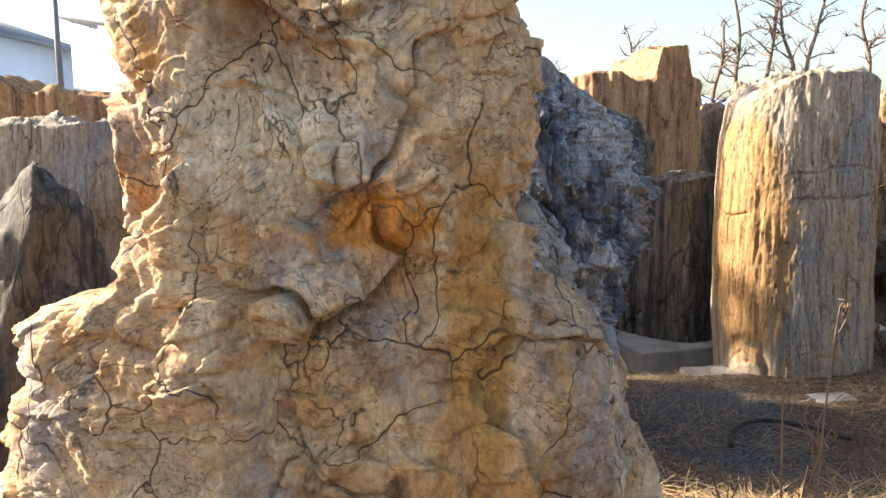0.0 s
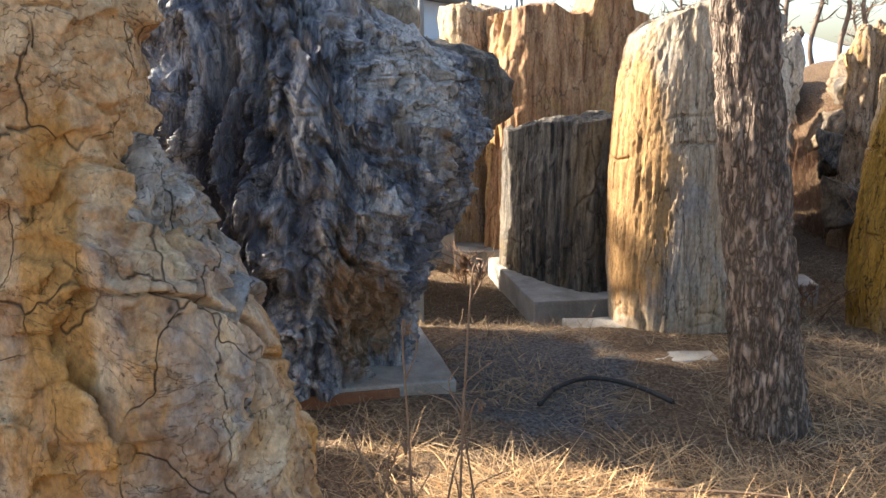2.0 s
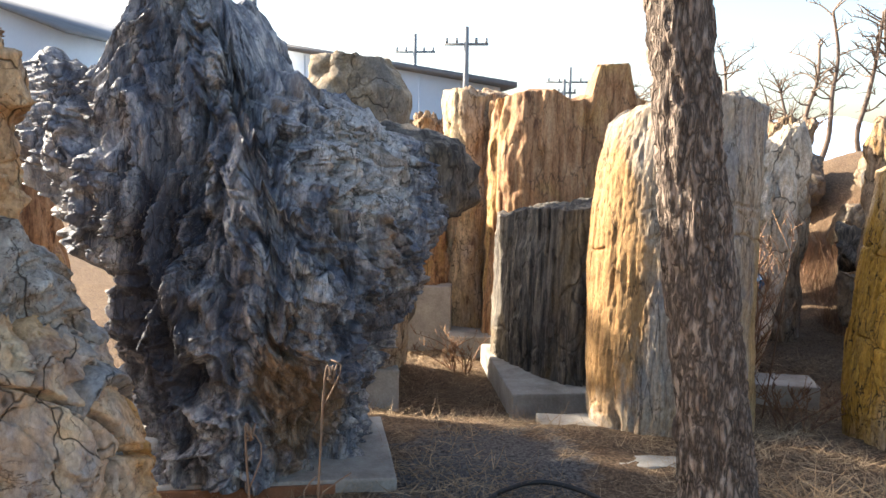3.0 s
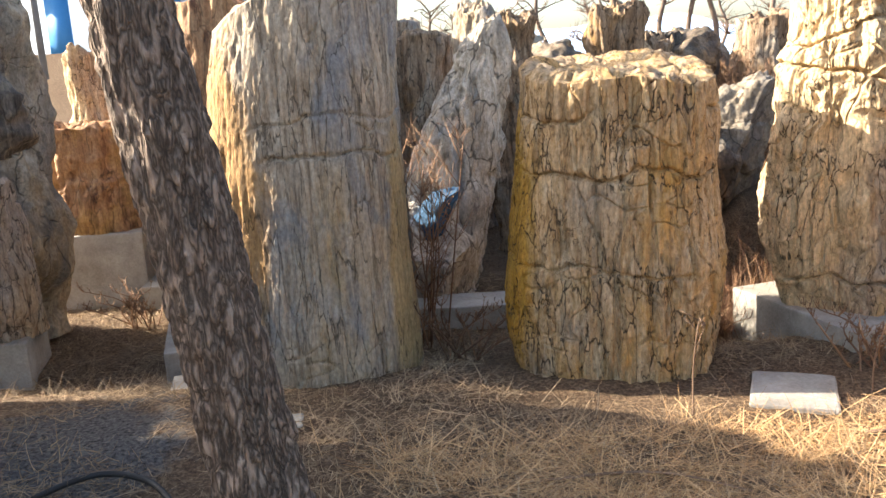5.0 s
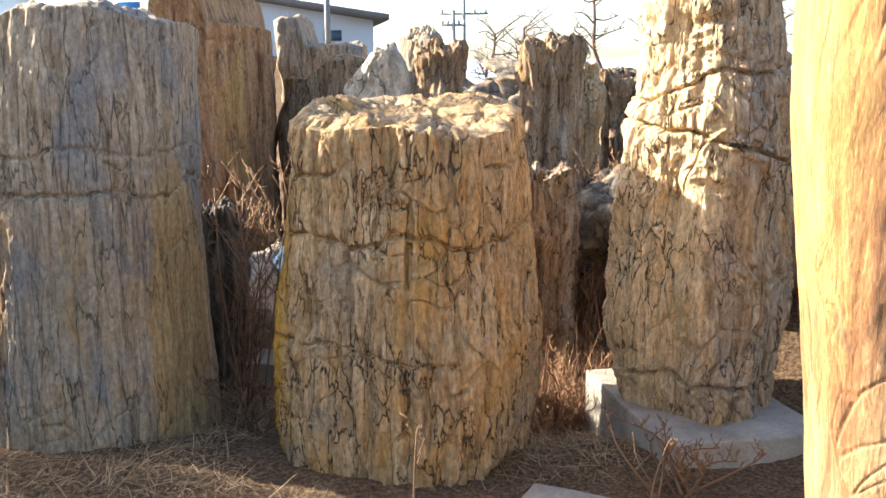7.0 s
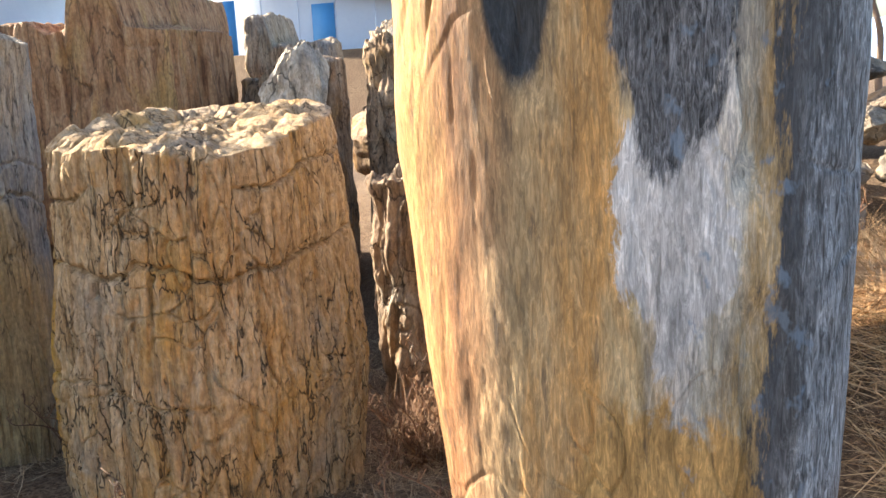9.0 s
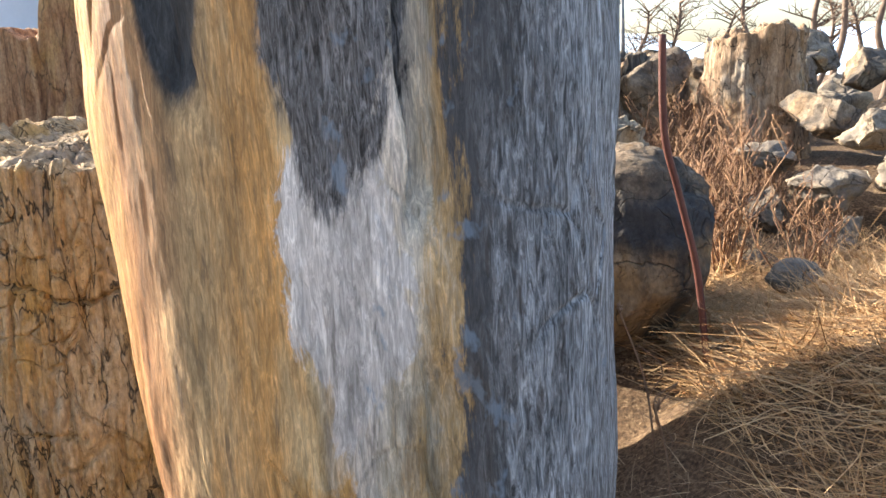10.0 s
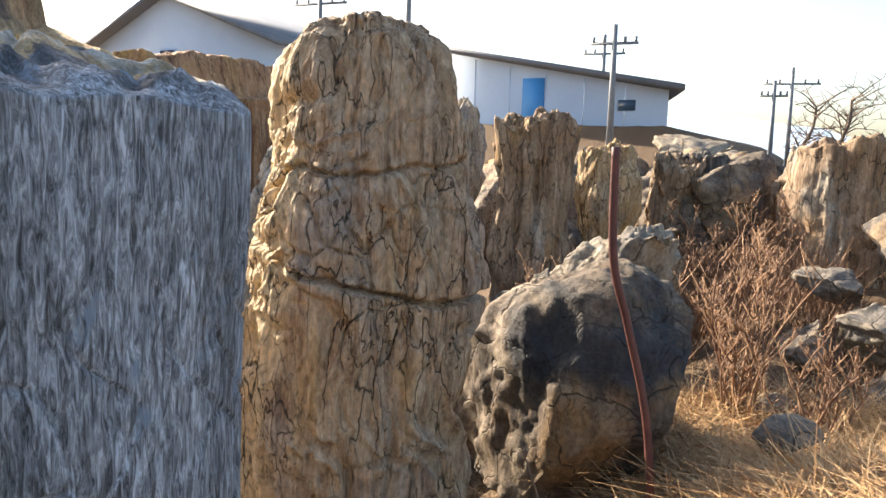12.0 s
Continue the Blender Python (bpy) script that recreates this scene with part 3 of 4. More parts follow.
def solid(name, pieces, material, parent=None, label="", smooth=True):
    v, f = join(pieces)
    ob = new(name, mesh_from(name, v, f, smooth))
    ob.data.materials.append(material)
    if parent is not None:
        ob.parent = parent
    if label:
        tagged(ob, label)
    return ob


def spline(points, n):
    """A smooth line of n points through the given ones."""
    p = np.array(points, float)
    t = np.linspace(0, len(p) - 1, n)
    i = np.clip(t.astype(int), 0, len(p) - 2)
    f = (t - i)[:, None]
    a, b, c, d = p[np.clip(i - 1, 0, None)], p[i], p[i + 1], p[np.clip(i + 2, None, len(p) - 1)]
    return 0.5 * (2 * b + (c - a) * f + (2 * a - 5 * b + 4 * c - d) * f ** 2 + (3 * b - a - 3 * c + d) * f ** 3)


# ---- the row of stones, first space ----
log("cream_rock", [(-0.1, -0.18, 1.71, 1.07, 0.33), (0.4, -0.16, 1.69, 0.96, 0.29), (0.85, -0.12, 1.67, 0.82, 0.27), (1.0, -0.13, 1.65, 0.75, 0.25), (1.14, -0.08, 1.65, 0.55, 0.24), (1.3, -0.05, 1.64, 0.51, 0.24),
    (1.5, -0.02, 1.61, 0.56, 0.23), (1.62, -0.03, 1.61, 0.58, 0.22), (1.73, -0.06, 1.61, 0.58, 0.21), (1.95, -0.08, 1.63, 0.55, 0.17), (2.15, -0.1, 1.65, 0.42, 0.09)], CREAM, "massive cream and ochre agatized rock with brown cracks", "rock",
    segments=600, rows=380, power=3.8, seed=4, lump=0.04, flute=0.0, groove=0.01, groove_scale=4, groove_stretch=0.9, cap=0.05, facet=0.06, facet_scale=2.0, ridge=0.01, ridge_scale=5, ridge_stretch=1.3)
log("grey_ridge_rock", [(-0.1, 0.56, 1.75, 0.3, 0.25), (0.5, 0.54, 1.73, 0.27, 0.21), (0.93, 0.47, 1.71, 0.26, 0.19), (1.2, 0.33, 1.71, 0.24, 0.17), (1.42, 0.22, 1.71, 0.2, 0.13)], GREYCREAM, "grey brown ridged flank of rock beside the cream rock", "rock",
    segments=420, rows=300, seed=14, lump=0.04, flute=0.0, groove=0.015, groove_scale=8, groove_stretch=0.6, ridge=0.06, ridge_scale=5.5, ridge_stretch=0.6)

log("black_white_rock", [(0.06, 0.56, 3.60, 0.5, 0.52), (0.45, 0.56, 3.58, 0.53, 0.53), (0.75, 0.56, 3.56, 0.6, 0.55), (1.15, 0.54, 3.58, 0.76, 0.60), (1.5, 0.42, 3.60, 0.93, 0.62), (1.75, 0.3, 3.65, 0.98, 0.55), (2.0, 0.25, 3.70, 0.88, 0.46)],
    BLACKWHITE, "black and white crystallised petrified stump on a concrete base", "petrified stump", [(-0.8, 1.85), (-0.5, 1.93), (-0.05, 1.92), (0.1, 2.2), (0.3, 2.36), (0.45, 2.15), (0.6, 1.85), (0.85, 1.85), (1.05, 1.74), (1.25, 1.6), (1.4, 1.4)],
    640, 420, 2.6, 0, 21, 0.08, 0.02, 9, 0.03, 7, 0.5, 0.05, 0.06, ridge=0.13, ridge_scale=3.4, ridge_stretch=0.32, facet=0.03, facet_scale=6)
base = anchor("concrete_base", -0.42, 2.8, -0.08, "pale concrete base edged with rusty steel under the black stump", "concrete base", rz=15)
part("block", box_bm(0, 1.78, 0.02, 0.95, 0, 0.15, 0.012, 3, 0.006), CONCRETE, base)
part("steel_edge", box_bm(0, 1.5, 0, 0.018, -0.02, 0.135, 0.004), RUSTY, base, "rust brown steel edging")
boulder("dark_overhanging_rock", 1.14, 4.25, 1.4, 0.42, 0.38, 0.34, COAL, "dark pitted rock jutting out behind the stump", "rock", 8, (0, 10, 0), 5, 7, 0.12, 0.05)

log("tan_boulder_stump", [(-0.1, 0.45, 5.9, 0.45, 0.4), (1.2, 0.45, 5.9, 0.45, 0.4), (2.0, 0.45, 5.9, 0.37, 0.35), (2.25, 0.46, 5.9, 0.2, 0.2)], PALEROCK, "tan rounded petrified stump standing behind", "petrified stump", None, 140, 90, 2.3, 0, 31, 0.1)
log("brown_jagged_stump", [(-0.2, -2.0, 4.9, 0.7, 0.4), (1.0, -2.0, 4.9, 0.7, 0.4), (1.85, -2.05, 4.9, 0.68, 0.36)], RUST, "broad rust brown petrified stump with a jagged top", "petrified stump", [(-2.8, 1.9), (-2.4, 1.97), (-2.2, 1.86), (-1.7, 1.8), (-1.2, 1.8)], 160, 90, 2.6, 0, 33, 0.06)
log("pale_uneven_stump", [(-0.1, -1.7, 3.7, 0.5, 0.3), (1.0, -1.7, 3.7, 0.5, 0.3), (1.62, -1.7, 3.7, 0.5, 0.28)], PALE, "pale grey petrified stump with an uneven top", "petrified stump", None, 160, 90, 2.4, 0, 34, 0.06)
boulder("dark_hollow_rock", -1.8, 3.05, 0.72, 0.55, 0.35, 0.78, COAL, "dark grey hollowed rock with pale edges", "rock", 35, (0, 5, 0), 5, 8, 0.16, 0.04)

log("charcoal_stump", [(-0.05, 2.0, 5.86, 0.64, 0.25), (0.5, 2.0, 5.86, 0.63, 0.25), (1.15, 2.0, 5.88, 0.6, 0.24)], COAL, "charcoal black fluted petrified stump on a concrete slab", "petrified stump", [(1.5, 1.08), (1.75, 1.12), (2.0, 1.2), (2.4, 1.2)], 300, 160, 3.4, -58, 41, 0.02, 0.035, 9)
slab("concrete_slab", (1.76, 5.02, -0.22), 12, 0.7, 1.5, 0.215, "weathered grey concrete base slab under the charcoal stump", seed=1)
slab("concrete_slab", (1.15, 6.7, -0.2), 4, 0.9, 1.1, 0.2, "sunlit pale concrete base slab", seed=2)
slab("concrete_slab", (2.0, 4.05, -0.05), 8, 0.5, 0.6, 0.04, "low broken concrete paving slab", seed=3)
slab("concrete_slab", (2.24, 3.75, -0.02), 6, 0.45, 0.16, 0.03, "small flat concrete paver in the earth", seed=4)

log("rust_tall_stump", [(-0.2, 2.1, 7.65, 0.76, 0.98), (1.0, 2.1, 7.65, 0.72, 0.96), (2.0, 2.1, 7.65, 0.7, 0.94)], RUST, "tall rust brown petrified log with a stepped top", "petrified log", [(1.2, 1.98), (1.7, 2.05), (2.0, 2.1), (2.15, 2.02), (2.3, 2.05), (2.36, 2.3), (2.6, 2.32), (2.66, 2.05), (2.9, 2.0)], 420, 220, 3.6, 4, 43, 0.05, 0.05, 6, 0.015, 4, 0.25)
log("grey_tall_stump", [(-0.2, 3.05, 9.0, 0.42, 0.4), (1.0, 3.05, 9.0, 0.42, 0.4), (2.0, 3.05, 9.0, 0.4, 0.4)], PALE, "grey brown petrified log with a stepped top", "petrified log", [(2.6, 2.2), (2.88, 2.22), (2.95, 1.95), (3.6, 1.95)], 200, 110, 2.8, 0, 45, 0.05, 0.04, 7)
log("small_dark_stump", [(-0.2, 3.08, 5.62, 0.13, 0.14), (0.4, 3.08, 5.62, 0.13, 0.14), (0.9, 3.08, 5.62, 0.13, 0.13)], COAL, "small dark brown petrified stump beside the pale log", "petrified stump", None, 140, 90, 2.4, 0, 46, 0.03, 0.03, 12)
log("ochre_tall_stump", [(-0.1, 1.3, 7.5, 0.3, 0.4), (1.0, 1.3, 7.5, 0.3, 0.4), (2.1, 1.32, 7.5, 0.28, 0.38)], BRIGHT, "tall ochre petrified log behind the rust brown one", "petrified log", None, 140, 90, 2.4, 0, 44, 0.05)

log("pale_grey_stump", [(-0.12, 2.72, 4.78, 0.49, 0.5), (0.3, 2.7, 4.78, 0.5, 0.5), (0.9, 2.7, 4.8, 0.5, 0.48), (1.5, 2.72, 4.83, 0.48, 0.46), (1.75, 2.75, 4.85, 0.46, 0.44)], PALE, "thick pale grey petrified log with a honey coloured flank", "petrified log",
    [(2.2, 1.66), (2.4, 1.78), (2.6, 1.86), (2.9, 1.88), (3.2, 1.82)], 420, 260, 2.5, -8, 51, 0.02, 0.009, 24, 0.01, 5, 0.3, 0.03, 0.03, rings=((1.04, 0.0, 0.02, -0.1), (1.2, 0.0, 0.012, -0.1)))

log("golden_stump", [(-0.12, 4.22, 4.56, 0.5, 0.54), (0.15, 4.23, 4.56, 0.53, 0.56), (0.5, 4.26, 4.56, 0.54, 0.56), (0.9, 4.26, 4.56, 0.49, 0.54), (1.4, 4.25, 4.56, 0.46, 0.52)], GOLD, "broad golden brown cracked petrified stump with a flat sunlit top", "petrified stump",
    [(3.7, 1.45), (3.9, 1.47), (4.1, 1.43), (4.4, 1.44), (4.8, 1.42)], 620, 340, 3.0, -11, 52, 0.035, 0.014, 24, 0.016, 6.5, 0.28, 0.03, 0.03, "", (0.0, 0.13), rings=((0.98, 0.0, 0.03, 0.6), (1.25, 0.05, 0.025, 0.1), (0.5, -0.1, 0.02, -0.15)), ridge=0.012, ridge_scale=3.2, ridge_stretch=0.12)
log("leaning_white_stump", [(-0.15, 3.35, 6.55, 0.35, 0.3), (0.5, 3.5, 6.65, 0.36, 0.3), (1.2, 3.72, 6.75, 0.3, 0.26), (1.75, 3.9, 6.8, 0.17, 0.18)], WHITEROCK, "white ridged leaning petrified stump with a pointed top", "petrified stump", [(3.5, 1.5), (3.85, 1.78), (3.97, 1.82), (4.1, 1.6), (4.3, 1.4)], 200, 120, 2.4, 0, 53, 0.06, 0.05, 7)
boulder("blue_black_rock", 3.25, 6.0, 0.2, 0.42, 0.35, 0.46, WHITEROCK, "pale broken rock with a dark hollow on a concrete block", "rock", 54, (0, -25, 10), 5, 8, 0.1)
log("grey_brown_stump", [(-0.15, 3.3, 8.2, 0.45, 0.4), (1.0, 3.3, 8.2, 0.45, 0.4), (1.75, 3.3, 8.2, 0.42, 0.38)], BROWN, "grey brown petrified stump with a jagged top", "petrified stump", [(2.8, 1.7), (3.1, 1.62), (3.3, 1.82), (3.8, 1.8)], 160, 90, 2.4, 0, 55, 0.06)
log("brown_leaning_stump", [(-0.2, 4.84, 6.0, 0.3, 0.28), (0.5, 4.84, 6.0, 0.29, 0.27), (1.05, 4.82, 6.0, 0.26, 0.25)], BROWN, "low brown petrified stump with a grey crumbled top", "petrified stump", None, 220, 120, 2.5, 15, 57, 0.05, 0.03, 14, 0.02, 5, 0.4, 0.05, 0.06)
boulder("broken_rock", 5.28, 6.25, 0.72, 0.3, 0.28, 0.44, BOULDER, "brown jagged rock between the stumps", "rock", 58, (0, 12, 40), 5, 14, 0.1, 0.03, "", 0.3)
boulder("broken_rock", 5.42, 6.75, 0.7, 0.3, 0.3, 0.4, COAL, "dark jagged rock between the stumps", "rock", 59, (10, 0, 10), 5, 14, 0.1, 0.03, "", 0.3)
slab("concrete_slab", (3.1, 5.55, -0.17), -3, 0.75, 0.35, 0.17, "long low concrete curb block", seed=5)
slab("concrete_slab", (4.6, 3.68, -0.06), -24, 0.36, 0.42, 0.065, "broken pale concrete slab lying in the earth", seed=6)
slab("concrete_slab", (5.31, 4.16, -0.1), 13, 0.72, 0.98, 0.22, "sunlit concrete base slab under the yellow log", seed=7)

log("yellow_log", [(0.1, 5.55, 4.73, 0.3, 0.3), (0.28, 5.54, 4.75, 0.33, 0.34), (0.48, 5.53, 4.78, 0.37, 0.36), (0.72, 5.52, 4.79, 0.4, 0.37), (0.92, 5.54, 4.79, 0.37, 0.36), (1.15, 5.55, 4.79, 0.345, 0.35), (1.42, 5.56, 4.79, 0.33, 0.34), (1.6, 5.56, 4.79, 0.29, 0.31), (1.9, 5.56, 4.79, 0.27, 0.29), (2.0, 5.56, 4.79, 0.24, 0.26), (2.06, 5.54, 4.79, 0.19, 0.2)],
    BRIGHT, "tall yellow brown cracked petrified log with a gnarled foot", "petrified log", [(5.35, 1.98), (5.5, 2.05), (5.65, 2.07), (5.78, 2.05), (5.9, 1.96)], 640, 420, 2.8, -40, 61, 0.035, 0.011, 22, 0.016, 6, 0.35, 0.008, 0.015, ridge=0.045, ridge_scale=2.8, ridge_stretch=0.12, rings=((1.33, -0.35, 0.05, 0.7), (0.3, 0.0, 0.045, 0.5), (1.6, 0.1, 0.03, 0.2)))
log("blue_grey_log", [(0.0, 5.9, 3.22, 0.34, 0.26), (0.5, 5.89, 3.21, 0.37, 0.27), (1.0, 5.87, 3.2, 0.41, 0.28), (1.5, 5.85, 3.2, 0.44, 0.28), (1.9, 5.85, 3.2, 0.44, 0.28)], BLUEGREY, "large blue grey and ochre smooth slab of petrified log", "petrified log",
    [(5.3, 1.74), (5.42, 1.84), (5.48, 1.98), (5.56, 2.1), (5.63, 2.02), (5.68, 1.86), (5.88, 1.81), (6.05, 1.78), (6.28, 1.7)], 760, 460, 3.2, -7, 62, 0.008, 0.0015, 26, 0.005, 6, 0.2, 0.012, 0.02, clefts=((0.19, 0.0, 0.3, 1.25, 0.05, 0.03), (0.17, 0.0, 1.5, 2.2, 0.03, 0.035), (-0.24, 0.0, 1.62, 2.3, 0.06, 0.03)))
boulder("dark_topped_boulder", 6.12, 5.68, 0.6, 0.58, 0.44, 0.64, DARKBOULDER, "weathered brown boulder with a dark broken crest", "boulder", 66, (0, 5, 15), 6, 8, 0.065, 0.01)
boulder("slanted_rock", 5.74, 6.85, 0.8, 0.5, 0.36, 0.74, PALEROCK, "pale slanted rock with a pointed crest", "rock", 65, (0, 28, 0), 6, 12, 0.12)

# background stumps
for k, (nm, x, y, z1, rx, ry, m, lb) in enumerate([
        ("stump", 0.15, 9.2, 1.85, 0.24, 0.25, BRIGHT, "yellow petrified stump in the back row"),
        ("stump", 0.62, 9.6, 1.95, 0.22, 0.22, BROWN, "slim brown petrified stump in the back row"),
        ("stump", 1.1, 9.7, 1.9, 0.3, 0.25, PALEROCK, "pale petrified stump in the back row"),
        ("stump", 3.98, 8.8, 2.05, 0.17, 0.2, PALE, "grey fluted petrified stump behind the golden one"),
        ("stump", 4.2, 7.9, 1.85, 0.2, 0.2, BROWN, "dark capped petrified stump"),
        ("stump", 5.07, 7.7, 1.9, 0.2, 0.25, BROWN, "dark brown jagged petrified stump"),
        ("stump", 5.35, 8.5, 1.72, 0.19, 0.22, GOLD, "ochre petrified stump in the back row"),
        ("stump", 5.72, 8.9, 1.68, 0.18, 0.22, BROWN, "brown petrified stump in the back row"),
        ("stump", 6.92, 8.75, 1.8, 0.38, 0.3, BROWN, "large brown petrified stump with a pale streak"),
        ("stump", 5.85, 9.2, 1.68, 0.28, 0.25, COAL, "dark leaning petrified stump among the rubble")]):
    g0 = float(ground_height(x, y)) - 0.1
    log("petrified_stump", [(g0, x, y, rx * 1.05, ry), ((g0 + z1) / 2, x, y, rx, ry), (z1, x, y, rx * 0.95, ry)], m, lb, "petrified stump", None, 120, 80, 2.5, 20 * k, 70 + k, 0.05, 0.03, 9, 0.02, 5, 0.4, 0.06, 0.04, "back row stumps")

log("orange_block", [(0.38, 0.68, 7.25, 0.38, 0.3), (0.8, 0.68, 7.25, 0.38, 0.3), (1.22, 0.66, 7.25, 0.34, 0.28)], RUST, "orange brown petrified block on a concrete base", "petrified block", None, 160, 100, 2.8, 0, 90, 0.06, 0.02, 9, ridge=0.05)
slab("concrete_slab", (0.2, 6.85, -0.2), 3, 0.95, 0.8, 0.6, "long pale concrete base in the back row", seed=8)
log("yellow_block", [(0.1, 0.72, 5.25, 0.3, 0.25), (0.5, 0.72, 5.25, 0.28, 0.25), (1.0, 0.7, 5.25, 0.26, 0.22)], BRIGHT, "pale yellow petrified block on a concrete base", "petrified block", None, 160, 90, 2.8, 10, 91, 0.04)
slab("concrete_slab", (0.5, 4.92, -0.22), 12, 0.52, 0.6, 0.34, "weathered concrete base under the yellow block", seed=9)

boulder("blue_sheet", 3.42, 6.02, 0.55, 0.26, 0.2, 0.16, TARP, "crumpled blue plastic sheet draped over the rock", "plastic sheet", 55, (10, -35, 10), 5, 10, 0.16)

# rubble
rng = random.Random(5)
boulder("mound_boulder", 6.2, 9.0, 1.5, 0.4, 0.35, 0.42, BOULDER, "large brown boulder on the rubble bank", "rock", 131, (0, 8, 30), 5, 11, 0.1)
boulder("white_stone", 6.86, 5.72, 0.66, 0.13, 0.1, 0.08, PALEROCK, "small pale stone at the foot of the rubble", "rock", 132, (0, 0, 20), 4, 9, 0.06)
RUBBLE = [(7.15, 7.05, 0.9, 0.36, 0.25, 0.15, PALEROCK), (7.65, 7.0, 0.98, 0.3, 0.3, 0.2, PALEROCK), (6.85, 7.0, 0.72, 0.2, 0.2, 0.14, BOULDER), (7.2, 6.75, 0.6, 0.18, 0.18, 0.17, PALEROCK), (7.6, 6.6, 0.62, 0.25, 0.22, 0.2, PALEROCK),
          (6.75, 6.4, 0.55, 0.13, 0.12, 0.09, PALEROCK), (7.35, 8.1, 1.2, 0.42, 0.35, 0.26, BOULDER), (7.2, 9.3, 1.5, 0.35, 0.3, 0.28, PALEROCK), (6.9, 8.8, 1.3, 0.25, 0.25, 0.22, PALEROCK), (8.0, 8.6, 1.25, 0.5, 0.35, 0.25, BOULDER),
          (6.2, 10.5, 1.7, 0.55, 0.5, 0.38, BOULDER), (6.9, 11.0, 1.85, 0.4, 0.4, 0.35, BOULDER), (5.2, 11.5, 1.6, 0.6, 0.5, 0.5, BOULDER), (4.6, 12.0, 1.7, 0.6, 0.5, 0.45, BOULDER), (5.4, 12.8, 2.0, 0.45, 0.4, 0.3, PALEROCK),
          (5.35, 7.3, 0.55, 0.4, 0.35, 0.3, BOULDER), (5.6, 8.0, 0.75, 0.35, 0.3, 0.3, COAL), (5.3, 9.2, 0.9, 0.4, 0.3, 0.3, BOULDER), (8.2, 7.2, 0.9, 0.35, 0.3, 0.25, PALEROCK), (6.1, 9.8, 1.5, 0.3, 0.3, 0.3, BOULDER), (5.1, 6.9, 0.35, 0.35, 0.3, 0.35, BOULDER), (5.05, 8.3, 0.7, 0.4, 0.35, 0.4, COAL), (4.7, 9.6, 1.0, 0.5, 0.4, 0.5, BOULDER), (4.2, 10.6, 1.2, 0.6, 0.5, 0.55, BOULDER), (3.7, 9.6, 1.0, 0.5, 0.4, 0.6, BROWN), (5.9, 8.9, 1.2, 0.35, 0.3, 0.35, BOULDER), (6.6, 10.0, 1.6, 0.45, 0.4, 0.35, BOULDER), (7.6, 10.2, 1.4, 0.5, 0.4, 0.3, PALEROCK), (5.0, 13.5, 2.1, 0.5, 0.5, 0.35, PALEROCK), (4.0, 12.8, 1.8, 0.5, 0.5, 0.4, BOULDER), (7.0, 12.2, 1.8, 0.6, 0.5, 0.3, BOULDER), (8.6, 9.6, 1.0, 0.5, 0.4, 0.25, PALEROCK), (7.9, 7.8, 1.05, 0.4, 0.3, 0.22, BOULDER), (8.05, 8.3, 1.3, 0.55, 0.4, 0.28, BOULDER), (7.4, 9.6, 1.65, 0.35, 0.3, 0.25, PALEROCK), (7.75, 9.0, 1.5, 0.3, 0.3, 0.22, BOULDER), (7.5, 7.5, 1.15, 0.28, 0.25, 0.16, PALEROCK), (8.4, 7.0, 0.75, 0.35, 0.3, 0.28, PALEROCK), (6.95, 7.6, 1.0, 0.22, 0.2, 0.15, PALEROCK), (4.9, 7.5, 0.25, 0.3, 0.3, 0.4, BOULDER), (4.85, 6.5, 0.1, 0.25, 0.25, 0.3, BROWN), (5.15, 8.6, 0.9, 0.3, 0.3, 0.3, BOULDER)]
for k, (x, y, z, rx, ry, rz, m) in enumerate(RUBBLE):
    boulder("rubble_rock", x, y, z - 0.32 * float(step(9.7, 10.4, y)), rx * 1.2, ry * 1.2, rz * 1.25, m, "pale angular rubble rock" if m is PALEROCK else "brown weathered rubble rock", "rock", 100 + k, (rng.uniform(-15, 15), rng.uniform(-15, 15), rng.uniform(0, 360)), 5, 15, 0.1, 0.025, "rubble heap", 0.3)


# ---- tree, pipe, hose ----
def pine():
    tree = anchor("pine_tree", 2.65, 2.95, -0.05, "leaning pine tree with deeply furrowed dark bark", "tree")
    line = spline([(0.03, 0, 0), (-0.02, -0.01, 0.4), (-0.1, -0.03, 1.0), (-0.2, -0.06, 1.75), (-0.28, -0.05, 2.6), (-0.22, 0.05, 3.6), (-0.1, 0.1, 4.8)], 190)
    sides = 96
    radii = np.interp(line[:, 2], [0, 0.15, 0.6, 1.8, 4.8], [0.165, 0.145, 0.13, 0.115, 0.07])
    v, f = tube(line, radii, sides)
    v = np.array(v)
    c = np.repeat(line, sides, 0)
    out = v - c
    ln = np.linalg.norm(out, axis=1, keepdims=True)
    e = cell_edges(v * (21, 21, 5) + 0.5 * np.stack([fbm(v * 9, 2, 3)] * 3, -1), 5)
    d = 0.018 * step(0.02, 0.4, e) + 0.006 * fbm(v * (24, 24, 8), 3, 9)
    v = v + out / ln * d[:, None]
    solid("trunk", [(v, f)], BARK, tree)
    limbs = []
    for k, (h, dx, dy, dz) in enumerate([(2.7, -1.0, 0.7, 0.5), (3.1, 0.9, 0.5, 0.6), (3.7, -0.7, -0.8, 0.7), (4.2, 0.6, -0.3, 0.9)]):
        i = int(np.argmin(np.abs(line[:, 2] - h)))
        s = line[i]
        limbs.append(tube(spline([s, s + np.array((dx * 0.4, dy * 0.4, dz * 0.2)), s + np.array((dx, dy, dz))], 14), np.linspace(0.05, 0.02, 14), 8))
    solid("limb", limbs, BARK, tree)


pine()


